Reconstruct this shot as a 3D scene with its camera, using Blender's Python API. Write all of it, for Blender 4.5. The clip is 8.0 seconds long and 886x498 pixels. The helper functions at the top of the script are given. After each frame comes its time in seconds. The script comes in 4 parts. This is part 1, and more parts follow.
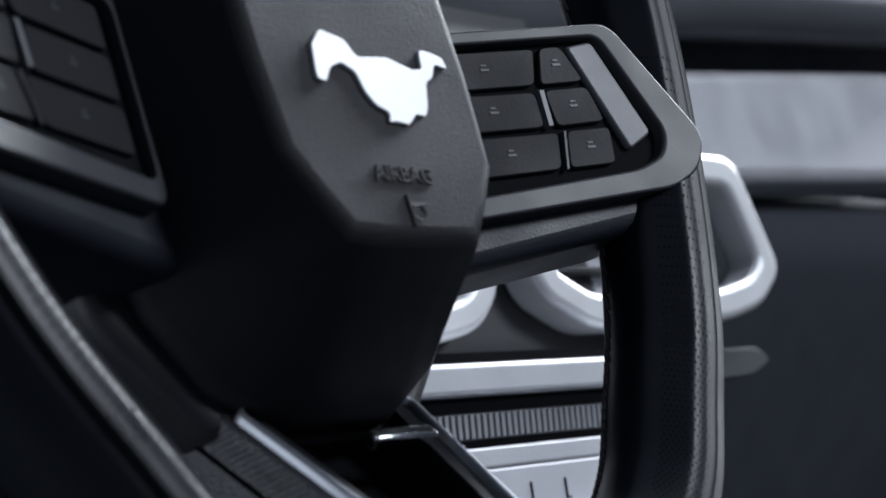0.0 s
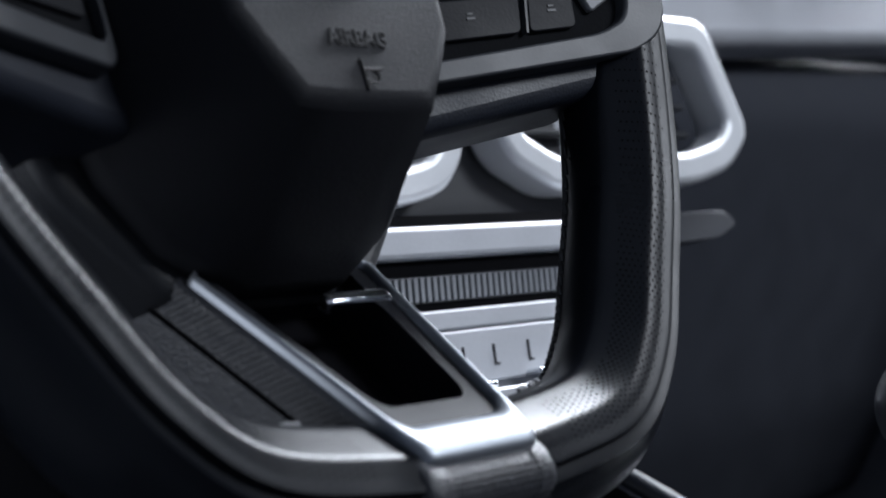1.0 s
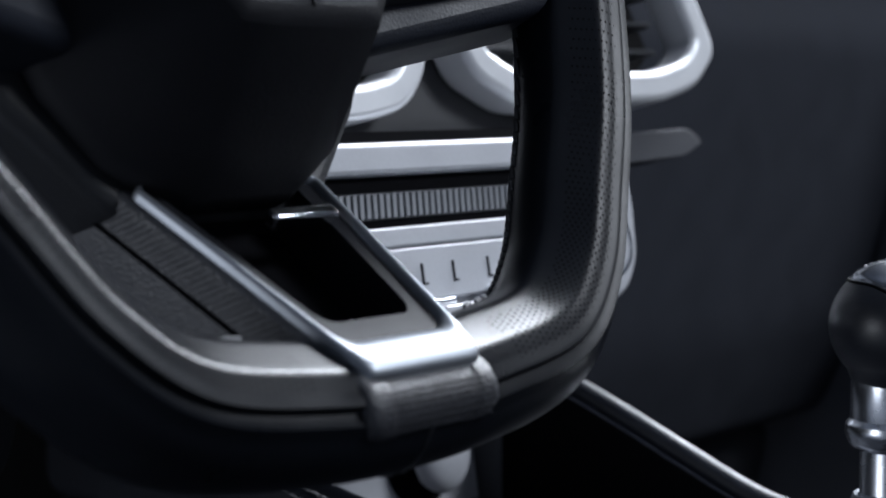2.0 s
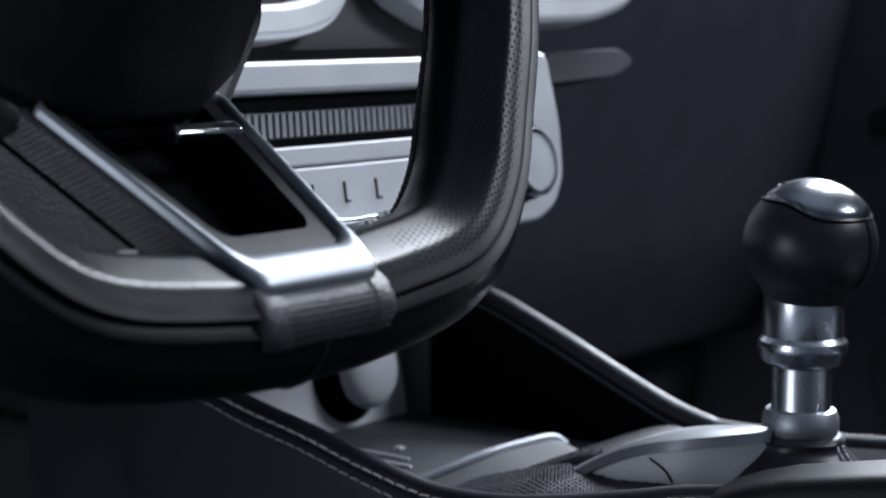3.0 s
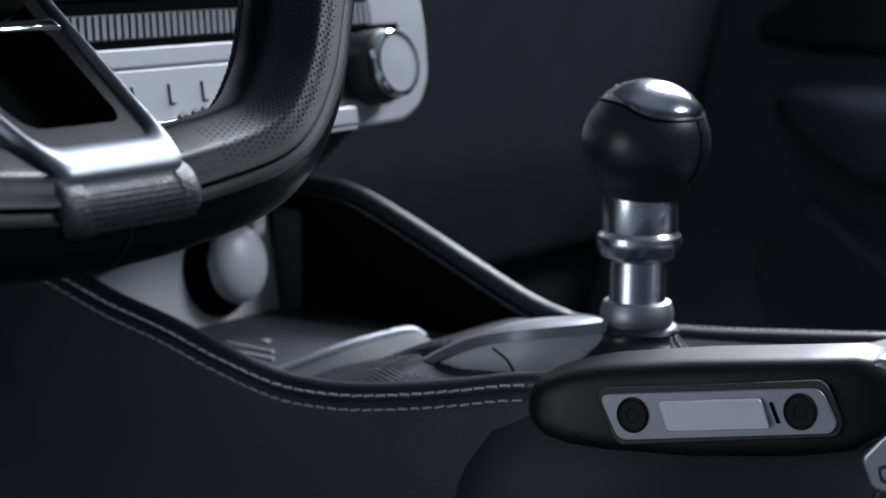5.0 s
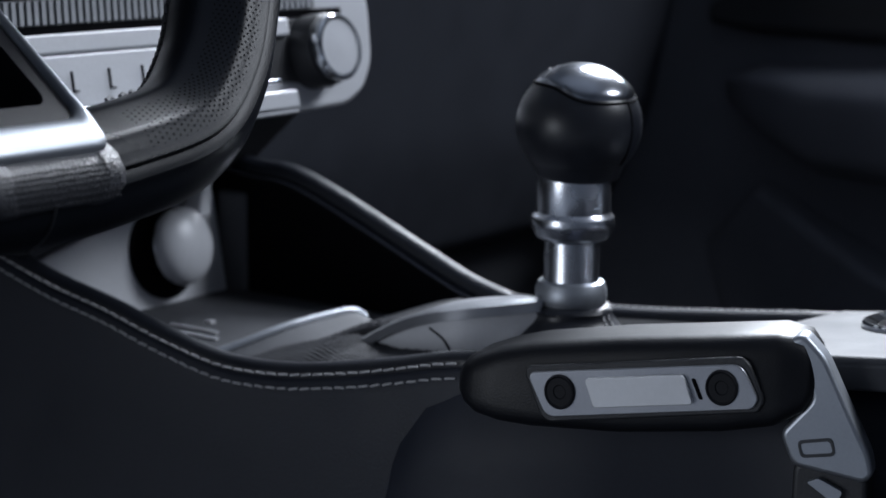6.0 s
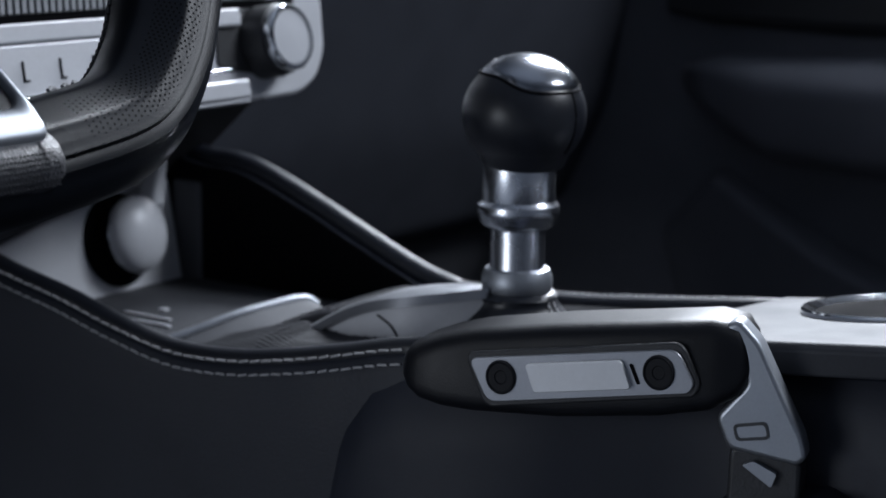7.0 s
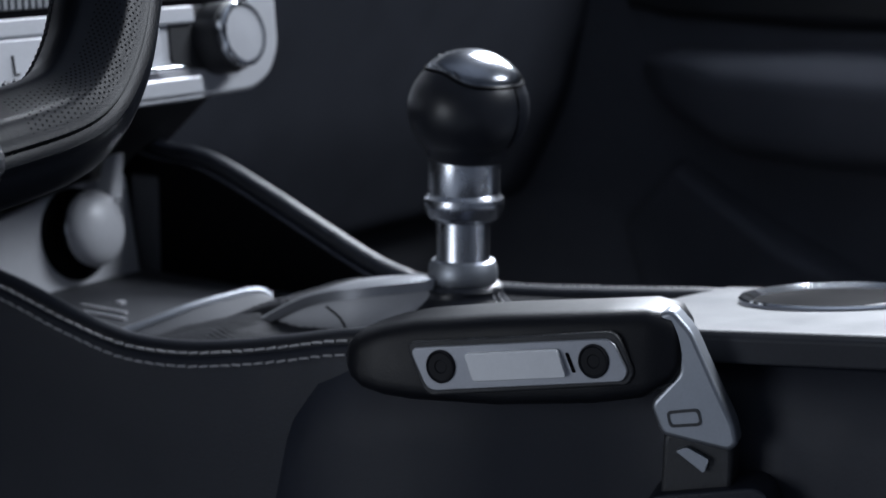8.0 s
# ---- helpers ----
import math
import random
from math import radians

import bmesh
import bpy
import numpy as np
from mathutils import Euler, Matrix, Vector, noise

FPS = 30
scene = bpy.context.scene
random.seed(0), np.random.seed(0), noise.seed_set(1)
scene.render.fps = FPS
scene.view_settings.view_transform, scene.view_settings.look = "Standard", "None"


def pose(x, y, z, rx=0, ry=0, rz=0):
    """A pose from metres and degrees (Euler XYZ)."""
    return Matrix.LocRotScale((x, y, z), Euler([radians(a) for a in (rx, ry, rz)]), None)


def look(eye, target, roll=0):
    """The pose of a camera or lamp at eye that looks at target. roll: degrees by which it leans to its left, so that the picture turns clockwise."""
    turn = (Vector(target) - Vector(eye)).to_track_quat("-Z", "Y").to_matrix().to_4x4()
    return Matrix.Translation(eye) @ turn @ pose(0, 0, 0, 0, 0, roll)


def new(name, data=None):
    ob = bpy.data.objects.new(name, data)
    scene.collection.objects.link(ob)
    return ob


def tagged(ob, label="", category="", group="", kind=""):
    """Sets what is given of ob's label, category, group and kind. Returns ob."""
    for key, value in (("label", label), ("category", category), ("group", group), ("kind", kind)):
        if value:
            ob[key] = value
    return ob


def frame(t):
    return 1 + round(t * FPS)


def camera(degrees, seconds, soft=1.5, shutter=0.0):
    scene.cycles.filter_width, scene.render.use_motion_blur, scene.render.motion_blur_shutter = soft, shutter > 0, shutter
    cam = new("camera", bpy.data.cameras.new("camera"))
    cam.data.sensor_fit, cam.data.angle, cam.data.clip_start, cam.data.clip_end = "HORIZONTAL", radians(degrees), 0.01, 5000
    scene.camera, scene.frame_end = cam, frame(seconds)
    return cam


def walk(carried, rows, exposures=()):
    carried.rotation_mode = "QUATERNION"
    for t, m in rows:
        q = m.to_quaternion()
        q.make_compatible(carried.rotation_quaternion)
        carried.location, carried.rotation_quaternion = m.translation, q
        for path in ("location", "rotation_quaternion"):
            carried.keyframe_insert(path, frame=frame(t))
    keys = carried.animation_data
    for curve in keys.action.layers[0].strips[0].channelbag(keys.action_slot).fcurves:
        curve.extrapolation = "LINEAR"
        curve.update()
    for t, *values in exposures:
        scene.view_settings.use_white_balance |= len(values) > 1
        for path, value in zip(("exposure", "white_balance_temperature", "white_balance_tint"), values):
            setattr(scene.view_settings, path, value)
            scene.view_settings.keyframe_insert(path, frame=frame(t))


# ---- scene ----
# ---- camera ----
cam = camera(27.0, 8.0, 1.5)
cam.data.dof.use_dof = True
cam.data.dof.focus_distance = 0.60
cam.data.dof.aperture_fstop = 15.0
PATH = [
    (0, (0.0056, 0.0191, 0.6184), (1.5343, 1.3067, 0.6918), -0.944),
    (0.5, (0.0078, 0.0163, 0.6192), (1.5475, 1.2927, 0.6121), -0.721),
    (1.2, (0.0113, 0.0130, 0.6197), (1.5524, 1.2836, 0.5172), -0.497),
    (2.3, (0.0166, 0.0014, 0.6196), (1.5680, 1.2488, 0.4262), 0.005),
    (2.5, (0.0175, -0.0019, 0.6195), (1.5735, 1.2369, 0.4095), 0.139),
    (3, (0.0193, -0.0115, 0.6193), (1.5860, 1.2051, 0.3639), 0.194),
    (3.5, (0.0207, -0.0227, 0.6191), (1.5918, 1.1807, 0.3303), 0.341),
    (4, (0.0216, -0.0347, 0.6189), (1.6015, 1.1479, 0.2944), 0.323),
    (4.5, (0.0221, -0.0468, 0.6189), (1.6058, 1.1250, 0.2744), 0.475),
    (6, (0.0211, -0.0768, 0.6200), (1.6262, 1.0574, 0.2492), 0.529),
    (6.5, (0.0202, -0.0843, 0.6208), (1.6314, 1.0386, 0.2428), 0.581),
    (7, (0.0189, -0.0914, 0.6219), (1.6387, 1.0175, 0.2388), 0.626),
    (7.5, (0.0174, -0.0999, 0.6232), (1.6423, 0.9999, 0.2358), 0.598),
    (8, (0.0156, -0.1122, 0.6248), (1.6444, 0.9806, 0.2340), 0.424),
]
walk(cam, [(t, look(eye, target, roll)) for t, eye, target, roll in PATH], [(0.0, 0.0), (8.0, 0.0)])

# ---- light ----
world = bpy.data.worlds.new("studio_air")
world.use_nodes = True
world.node_tree.nodes["Background"].inputs[0].default_value = (0.55, 0.62, 0.85, 1)
world.node_tree.nodes["Background"].inputs[1].default_value = 0.03
scene.world = world


def softbox(name, eye, target, sx, sy, watts, colour=(0.84, 0.90, 1.0)):
    data = bpy.data.lights.new(name, "AREA")
    data.shape, data.size, data.size_y, data.energy, data.color = "RECTANGLE", sx, sy, watts, colour
    ob = new(name, data)
    ob.matrix_world = look(eye, target)
    return ob


softbox("softbox_key", (1.75, -1.35, 2.2), (0.65, 0.4, 0.5), 0.8, 0.6, 50)
softbox("softbox_window", (2.25, 0.72, 1.75), (0.5, 0.33, 0.55), 0.55, 1.1, 148)
softbox("softbox_door", (-1.8, 1.0, 0.65), (0.55, 0.25, 0.45), 0.9, 0.8, 16)


# ---- materials ----
def material(name, colour, rough, metal=0.0, grain=0.0, scale=900.0, spread=0.12, wear=0.08, kind="noise", coat=0.0, spec=0.5):
    """Surface with fine relief (grain), tone variation at a large and a small scale, and uneven gloss."""
    m = bpy.data.materials.new(name)
    m.use_nodes = True
    nt = m.node_tree
    b = nt.nodes["Principled BSDF"]
    b.inputs["Metallic"].default_value = metal
    b.inputs["Coat Weight"].default_value = coat
    b.inputs["Specular IOR Level"].default_value = spec
    co = nt.nodes.new("ShaderNodeTexCoord")
    big = nt.nodes.new("ShaderNodeTexNoise")
    big.inputs["Scale"].default_value, big.inputs["Detail"].default_value = 28.0, 4.0
    small = nt.nodes.new("ShaderNodeTexNoise")
    small.inputs["Scale"].default_value, small.inputs["Detail"].default_value = scale * 0.6, 3.0
    nt.links.new(co.outputs["Object"], big.inputs["Vector"])
    nt.links.new(co.outputs["Object"], small.inputs["Vector"])
    both = nt.nodes.new("ShaderNodeMath")
    both.operation = "ADD"
    nt.links.new(big.outputs["Fac"], both.inputs[0])
    nt.links.new(small.outputs["Fac"], both.inputs[1])
    tone = nt.nodes.new("ShaderNodeMapRange")
    tone.inputs["From Min"].default_value, tone.inputs["From Max"].default_value = 0.6, 1.4
    tone.inputs["To Min"].default_value, tone.inputs["To Max"].default_value = 1 - spread, 1 + spread
    nt.links.new(both.outputs[0], tone.inputs["Value"])
    mix = nt.nodes.new("ShaderNodeVectorMath")
    mix.operation = "SCALE"
    mix.inputs[0].default_value = colour
    nt.links.new(tone.outputs[0], mix.inputs["Scale"])
    nt.links.new(mix.outputs[0], b.inputs["Base Color"])
    gloss = nt.nodes.new("ShaderNodeMapRange")
    gloss.inputs["From Min"].default_value, gloss.inputs["From Max"].default_value = 0.3, 0.7
    gloss.inputs["To Min"].default_value, gloss.inputs["To Max"].default_value = max(0.02, rough - wear), min(1, rough + wear)
    nt.links.new(big.outputs["Fac"], gloss.inputs["Value"])
    nt.links.new(gloss.outputs[0], b.inputs["Roughness"])
    if grain:
        if kind == "cells":
            tex = nt.nodes.new("ShaderNodeTexVoronoi")
            tex.feature = "F1"
            tex.inputs["Scale"].default_value = scale
            out = tex.outputs["Distance"]
        elif kind == "weave":
            tex = nt.nodes.new("ShaderNodeTexWave")
            tex.bands_direction = "DIAGONAL"
            tex.inputs["Scale"].default_value = scale
            tex.inputs["Distortion"].default_value = 1.2
            out = tex.outputs["Fac"]
        else:
            tex = small
            out = small.outputs["Fac"]
        if tex is not small:
            nt.links.new(co.outputs["Object"], tex.inputs["Vector"])
        bump = nt.nodes.new("ShaderNodeBump")
        bump.inputs["Strength"].default_value = min(1.0, grain)
        bump.inputs["Distance"].default_value = 0.0004
        nt.links.new(out, bump.inputs["Height"])
        nt.links.new(bump.outputs["Normal"], b.inputs["Normal"])
    return m


LEATHER = material("black_leather", (0.0105, 0.013, 0.0205), 0.5, 0, 0.18, 1100, 0.15, 0.08, "cells", spec=0.35)
SMOOTH_LEATHER = material("smooth_leather", (0.0085, 0.010, 0.0145), 0.38, 0, 0.1, 1500, 0.12, 0.06, "cells", spec=0.40)
RIM_LEATHER = material("rim_leather", (0.0055, 0.0066, 0.0092), 0.30, 0, 0.06, 1300, 0.12, 0.05, "cells", spec=0.10)
GRIP = material("grip_leather", (0.0055, 0.0062, 0.0085), 0.46, 0, 0.12, 1400, 0.12, 0.06, "cells", spec=0.22)
KNURL = material("knurled_rubber", (0.020, 0.021, 0.026), 0.55, 0, 0.2, 1500, 0.12, 0.06, spec=0.3)
RIB_LEATHER = material("embossed_leather", (0.040, 0.041, 0.047), 0.45, 0, 0.6, 1200, 0.12, 0.06, "cells")
PAD = material("pad_vinyl", (0.0105, 0.0110, 0.0135), 0.6, 0, 0.4, 1700, 0.1, 0.05, spec=0.15)
DARK = material("dark_plastic", (0.016, 0.017, 0.02), 0.5, 0, 0.4, 1200, 0.12, 0.06)
SOFT = material("soft_touch_plastic", (0.029, 0.032, 0.041), 0.75, 0, 0.4, 900, 0.14, 0.06, spec=0.2)
LINER = material("liner_black", (0.012, 0.0125, 0.015), 0.5, 0, 0.05, 1500, spec=0.06)
CAP = material("dark_chrome", (0.27, 0.285, 0.315), 0.22, 1.0, 0.05, 1600, 0.05, 0.04)
EMBOSS = material("pad_emboss", (0.007, 0.0073, 0.009), 0.5, 0, 0.1, 1700, spec=0.12)
KEY = material("key_plastic", (0.009, 0.0095, 0.012), 0.55, 0, 0.2, 1500, spec=0.18)
SATIN = material("satin_silver", (0.30, 0.32, 0.352), 0.46, 0.85, 0.08, 1600, 0.06, 0.05)
BRUSHED = material("dim_satin_silver", (0.31, 0.32, 0.345), 0.36, 0.8, 0.08, 1600, 0.06, 0.05)
CHROME = material("chrome", (0.72, 0.74, 0.77), 0.11, 1.0, 0, 900, 0.04, 0.03)
EMBLEM = material("bright_silver", (0.62, 0.63, 0.65), 0.40, 0.25, 0, 900, 0.04, 0.05)
PAINT = material("silver_paint", (0.50, 0.51, 0.54), 0.46, 0.35, 0.1, 1400, 0.06, 0.06)
PALE = material("pale_plastic", (0.49, 0.50, 0.53), 0.45, 0.1, 0.1, 1200, 0.06, 0.06)
FRAME = material("dark_satin_frame", (0.026, 0.028, 0.033), 0.50, 0.0, 0.1, 1600, 0.08, 0.06)
POLISHED = material("polished_metal", (0.48, 0.50, 0.54), 0.27, 1.0, 0.05, 1600, 0.05, 0.04)
DOORSKIN = material("door_vinyl", (0.088, 0.092, 0.108), 0.7, 0, 0.3, 900, 0.14, 0.06, spec=0.25)
ARMREST = material("armrest_vinyl", (0.12, 0.125, 0.145), 0.65, 0, 0.3, 1200, 0.1, 0.06, spec=0.22)
FLAP = material("dark_grey_plastic", (0.050, 0.052, 0.059), 0.6, 0, 0.3, 1200, 0.1, 0.06, spec=0.22)
FRAMEDARK = material("console_vinyl", (0.0115, 0.014, 0.022), 0.6, 0, 0.15, 1200, 0.1, 0.06, spec=0.3)
MATTE = material("matte_black", (0.010, 0.0105, 0.012), 0.95, 0, 0.3, 1200, 0.1, 0.03, spec=0.06)
PLATE = material("grey_metal_paint", (0.13, 0.133, 0.14), 0.5, 0.2, 0.1, 1400, 0.06, 0.06)
RIBS = material("ribbed_grey_trim", (0.26, 0.27, 0.29), 0.5, 0.3, 0.1, 1400, 0.06, 0.06)
GREY = material("grey_plastic", (0.085, 0.088, 0.10), 0.65, 0, 0.3, 1200, 0.1, 0.06, spec=0.22)
CONSOLETOP = material("console_top_vinyl", (0.030, 0.032, 0.038), 0.62, 0, 0.2, 1200, 0.1, 0.06, spec=0.22)
THREAD = material("grey_thread", (0.38, 0.38, 0.39), 0.8, 0, 0.5, 2500, 0.15)
DARKTHREAD = material("dark_thread", (0.06, 0.06, 0.065), 0.7, 0, 0.4, 2500, 0.15)
# near-black for gaps and marks; in deep hollows it also paints the shade
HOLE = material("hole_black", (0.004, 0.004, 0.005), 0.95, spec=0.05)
CARPET = material("carpet", (0.018, 0.018, 0.02), 0.95, 0, 0.8, 400, 0.25)
# bluish grey tuned so the room's bounce lifts the dark parts
WALLM = material("bounce_grey", (0.31, 0.335, 0.38), 0.9, 0, 0.3, 60, 0.15)


# ---- mesh helpers ----
def thing(name, m, label, category, group="", kind=""):
    ob = new(name)
    ob.matrix_world = m
    ob.empty_display_size = 0.02
    return tagged(ob, label, category, group, kind)


def part(name, bm, mat, parent=None, label="", bevel=0.0, sharp=32, segments=3, subdiv=0):
    bmesh.ops.recalc_face_normals(bm, faces=bm.faces[:])
    me = bpy.data.meshes.new(name)
    bm.to_mesh(me)
    bm.free()
    for p in me.polygons:
        p.use_smooth = True
    me.set_sharp_from_angle(angle=radians(sharp))
    me.materials.append(mat)
    ob = new(name, me)
    if parent is not None:
        ob.parent = parent
    if label:
        tagged(ob, label)
    if bevel:
        mod = ob.modifiers.new("edge", "BEVEL")
        mod.width, mod.segments, mod.limit_method, mod.angle_limit = bevel, segments, "ANGLE", radians(28)
        mod.harden_normals = False
    if subdiv:
        mod = ob.modifiers.new("round", "SUBSURF")
        mod.levels = mod.render_levels = subdiv
    return ob


def prism(pts, z0, z1, bm=None, m=None):
    bm = bm or bmesh.new()
    a = [bm.verts.new((x, y, z0)) for x, y in pts]
    b = [bm.verts.new((x, y, z1)) for x, y in pts]
    n = len(pts)
    bm.faces.new(a[::-1])
    bm.faces.new(b)
    for i in range(n):
        bm.faces.new((a[i], a[(i + 1) % n], b[(i + 1) % n], b[i]))
    if m is not None:
        bmesh.ops.transform(bm, matrix=m, verts=a + b)
    return bm


def box(cx, cy, cz, sx, sy, sz, bm=None, m=None):
    return prism([(cx - sx / 2, cy - sy / 2), (cx + sx / 2, cy - sy / 2), (cx + sx / 2, cy + sy / 2), (cx - sx / 2, cy + sy / 2)], cz - sz / 2, cz + sz / 2, bm, m)


def rounded(pts, r, n=5):
    """A polygon with its corners rounded."""
    out = []
    for i, p in enumerate(pts):
        p, a, c = Vector(p), Vector(pts[i - 1]), Vector(pts[(i + 1) % len(pts)])
        d = min(r, (a - p).length * 0.45, (c - p).length * 0.45)
        s, e = p + (a - p).normalized() * d, p + (c - p).normalized() * d
        for k in range(n + 1):
            t = k / n
            q = s * (1 - t) ** 2 + p * 2 * t * (1 - t) + e * t * t
            out.append((q.x, q.y))
    return out


def ring(outer, inner, z0, z1, bm=None):
    """A flat frame between two outlines of as many points."""
    bm = bm or bmesh.new()
    rows = [[bm.verts.new((x, y, z)) for x, y in pts] for pts, z in ((outer, z0), (outer, z1), (inner, z1), (inner, z0))]
    n = len(outer)
    for a, b in zip(rows, rows[1:] + rows[:1]):
        for i in range(n):
            bm.faces.new((a[i], a[(i + 1) % n], b[(i + 1) % n], b[i]))
    return bm


def loops(rows, closed=True, caps=True, bm=None):
    """Skin over rows of points, each row a closed loop (or an open line)."""
    bm = bm or bmesh.new()
    vs = [[bm.verts.new(p) for p in row] for row in rows]
    n = len(vs[0])
    for a, b in zip(vs, vs[1:]):
        for i in range(n if closed else n - 1):
            bm.faces.new((a[i], a[(i + 1) % n], b[(i + 1) % n], b[i]))
    if caps and closed:
        bm.faces.new(vs[0][::-1])
        bm.faces.new(vs[-1])
    return bm


def lathe(profile, n=48, bm=None):
    return loops([[(r * math.cos(2 * math.pi * k / n), r * math.sin(2 * math.pi * k / n), z) for k in range(n)] for r, z in profile], True, True, bm)


def spline(pts, n):
    """n points along a smooth line through pts (Catmull-Rom)."""
    pts = [Vector(p) for p in pts]
    ext = [pts[0] * 2 - pts[1]] + pts + [pts[-1] * 2 - pts[-2]]
    out = []
    for k in range(n):
        s = k / (n - 1) * (len(pts) - 1)
        i = min(int(s), len(pts) - 2)
        t = s - i
        a, b, c, d = ext[i:i + 4]
        out.append(0.5 * ((2 * b) + (c - a) * t + (2 * a - 5 * b + 4 * c - d) * t * t + (3 * b - a - 3 * c + d) * t ** 3))
    return out


def tube(path, r, n=10, bm=None, closed=False, up=Vector((0, 0, 1))):
    rows = []
    for i, p in enumerate(path):
        a = path[i - 1] if (i or closed) else p
        b = path[(i + 1) % len(path)] if (i + 1 < len(path) or closed) else p
        t = (b - a).normalized()
        s = t.cross(up).normalized()
        w = s.cross(t)
        rr = r(i / (len(path) - 1)) if callable(r) else r
        rows.append([p + s * rr * math.cos(2 * math.pi * k / n) + w * rr * math.sin(2 * math.pi * k / n) for k in range(n)])
    if closed:
        rows.append(rows[0])
        return loops(rows, True, False, bm)
    return loops(rows, True, True, bm)


def ball(r, sx=1, sy=1, sz=1, c=(0, 0, 0), n=24, bm=None):
    bm = bm or bmesh.new()
    res = bmesh.ops.create_uvsphere(bm, u_segments=n, v_segments=n // 2, radius=r)
    bmesh.ops.transform(bm, matrix=Matrix.Translation(c) @ Matrix.Diagonal((sx, sy, sz, 1)), verts=res["verts"])
    return bm


def dot(bm, c, rx, ry, rz):
    """A small raised stud with eight faces."""
    x, y, z = c
    top, low = bm.verts.new((x, y, z + rz)), bm.verts.new((x, y, z - rz))
    rim = [bm.verts.new((x + rx * a, y + ry * b, z)) for a, b in ((1, 0), (0, 1), (-1, 0), (0, -1))]
    for i in range(4):
        bm.faces.new((rim[i], rim[(i + 1) % 4], top))
        bm.faces.new((rim[(i + 1) % 4], rim[i], low))


# ---- studio and cabin shell ----
def structure(name, bm, mat, label, category, bevel=0.0):
    return tagged(part(name, bm, mat, None, "", bevel), label, category, kind="structure")


# room box added round the car as a reflector for fill light
structure("ground", box(0.5, 0.3, -0.05, 9, 9, 0.1), WALLM, "added studio floor under the car, grey set to bounce light", "floor")
for nm, a in (("wall_north", (0.5, 4.85, 1.5, 9, 0.1, 3)), ("wall_south", (0.5, -4.25, 1.5, 9, 0.1, 3)), ("wall_east", (5.05, 0.3, 1.5, 0.1, 9, 3)), ("wall_west", (-4.05, 0.3, 1.5, 0.1, 9, 3))):
    structure(nm, box(*a), WALLM, "added plain studio wall, grey set to bounce light", "wall")
structure("ceiling", box(0.5, 0.3, 3.05, 9.2, 9.2, 0.1), WALLM, "added plain studio ceiling, grey set to bounce light", "ceiling")
structure("cabin_floor", box(0.67, 0.1, 0.09, 1.4, 2.2, 0.06), CARPET, "black carpeted floor of the car", "floor", 0.01)
structure("firewall", box(0.67, 1.0, 0.45, 1.4, 0.05, 0.9), CARPET, "dark bulkhead ahead of the footwells", "bulkhead", 0.01)

# ---- steering wheel ----
TAU = radians(21.6)
WHEEL = Matrix(((1, 0, 0, 0.3563), (0, math.sin(TAU), -math.cos(TAU), 0.3285), (0, math.cos(TAU), math.sin(TAU), 0.6565), (0, 0, 0, 1)))
wheel = thing("steering_wheel", WHEEL, "black leather steering wheel with silver lower spoke bezel", "steering wheel")

half = [(0, -0.1153), (0.0305, -0.1137), (0.0673, -0.1074), (0.0894, -0.0911), (0.1056, -0.0678), (0.1254, -0.034), (0.1484, 0.0242), (0.1644, 0.0884), (0.1582, 0.1463), (0.1265, 0.2014), (0.0685, 0.2332), (0, 0.241)]
right = spline([(x, y, -0.0185) for x, y in half], 90)
RIM = right + [Vector((-p.x, p.y, p.z)) for p in right[-2:0:-1]]
SEAM = radians(73)


def rim_point(i, a, lift=0.0):
    """A point of the rim's skin: a is the angle round its section, 0 outwards, 90 towards the driver."""
    p, q, s = RIM[i % len(RIM)], RIM[(i + 1) % len(RIM)], RIM[i - 1]
    t = (q - s).normalized()
    out = t.cross(Vector((0, 0, 1)))
    r = 0.0170 + 0.0006 * math.cos(a) ** 2
    c = math.cos(a - radians(130))
    if c > 0.5:
        r = min(r, 0.0160 / c)
    r += lift
    d = abs((a - SEAM + math.pi) % (2 * math.pi) - math.pi)
    r -= 0.0018 * math.exp(-(d / 0.05) ** 2)
    r += 0.0012 * math.exp(-((d - 0.15) / 0.09) ** 2)
    return p + out * r * math.cos(a) + Vector((0, 0, 1)) * (r * math.sin(a) * 1.03)


NA = 72
rows = [[rim_point(i, 2 * math.pi * k / NA) for k in range(NA)] for i in range(len(RIM))]
rim = part("rim", loops(rows + rows[:1], True, False), RIM_LEATHER, wheel, "smooth black leather rim with a sewn front seam", sharp=60)
part("seam_cord", tube([rim_point(i, SEAM, 0.0004) for i in range(len(RIM))], 0.0006, 6, closed=True), LEATHER, rim, "fine dark cord sunk in the seam")
# perforations on the driver-side face of the lower corners
bm = bmesh.new()
for side in (1, -1):
    for i in range(10, 52):
        for k in range(9):
            for hop in (0, 0.5):
                a = SEAM + 0.28 + 0.105 * (k + hop)
                j = i + hop
                p0, p1 = rim_point(i, a, 0.00003), rim_point(i + 1, a, 0.00003)
                p = p0.lerp(p1, hop)
                n = (p - RIM[i].lerp(RIM[i + 1], hop)).normalized()
                q = Vector((p.x * side, p.y, p.z))
                n = Vector((n.x * side, n.y, n.z))
                s = n.orthogonal().normalized()
                w = n.cross(s)
                if (i * 7 + k * 3) % 41 == 0:
                    continue
                rr = 0.00042
                bm.faces.new([bm.verts.new(q + (s * math.cos(x) + w * math.sin(x)) * rr) for x in (0, 1.05, 2.1, 3.14, 4.19, 5.24)])
tagged(part("perforation", bm, HOLE, rim, "rows of fine punched holes"), kind="stuff")
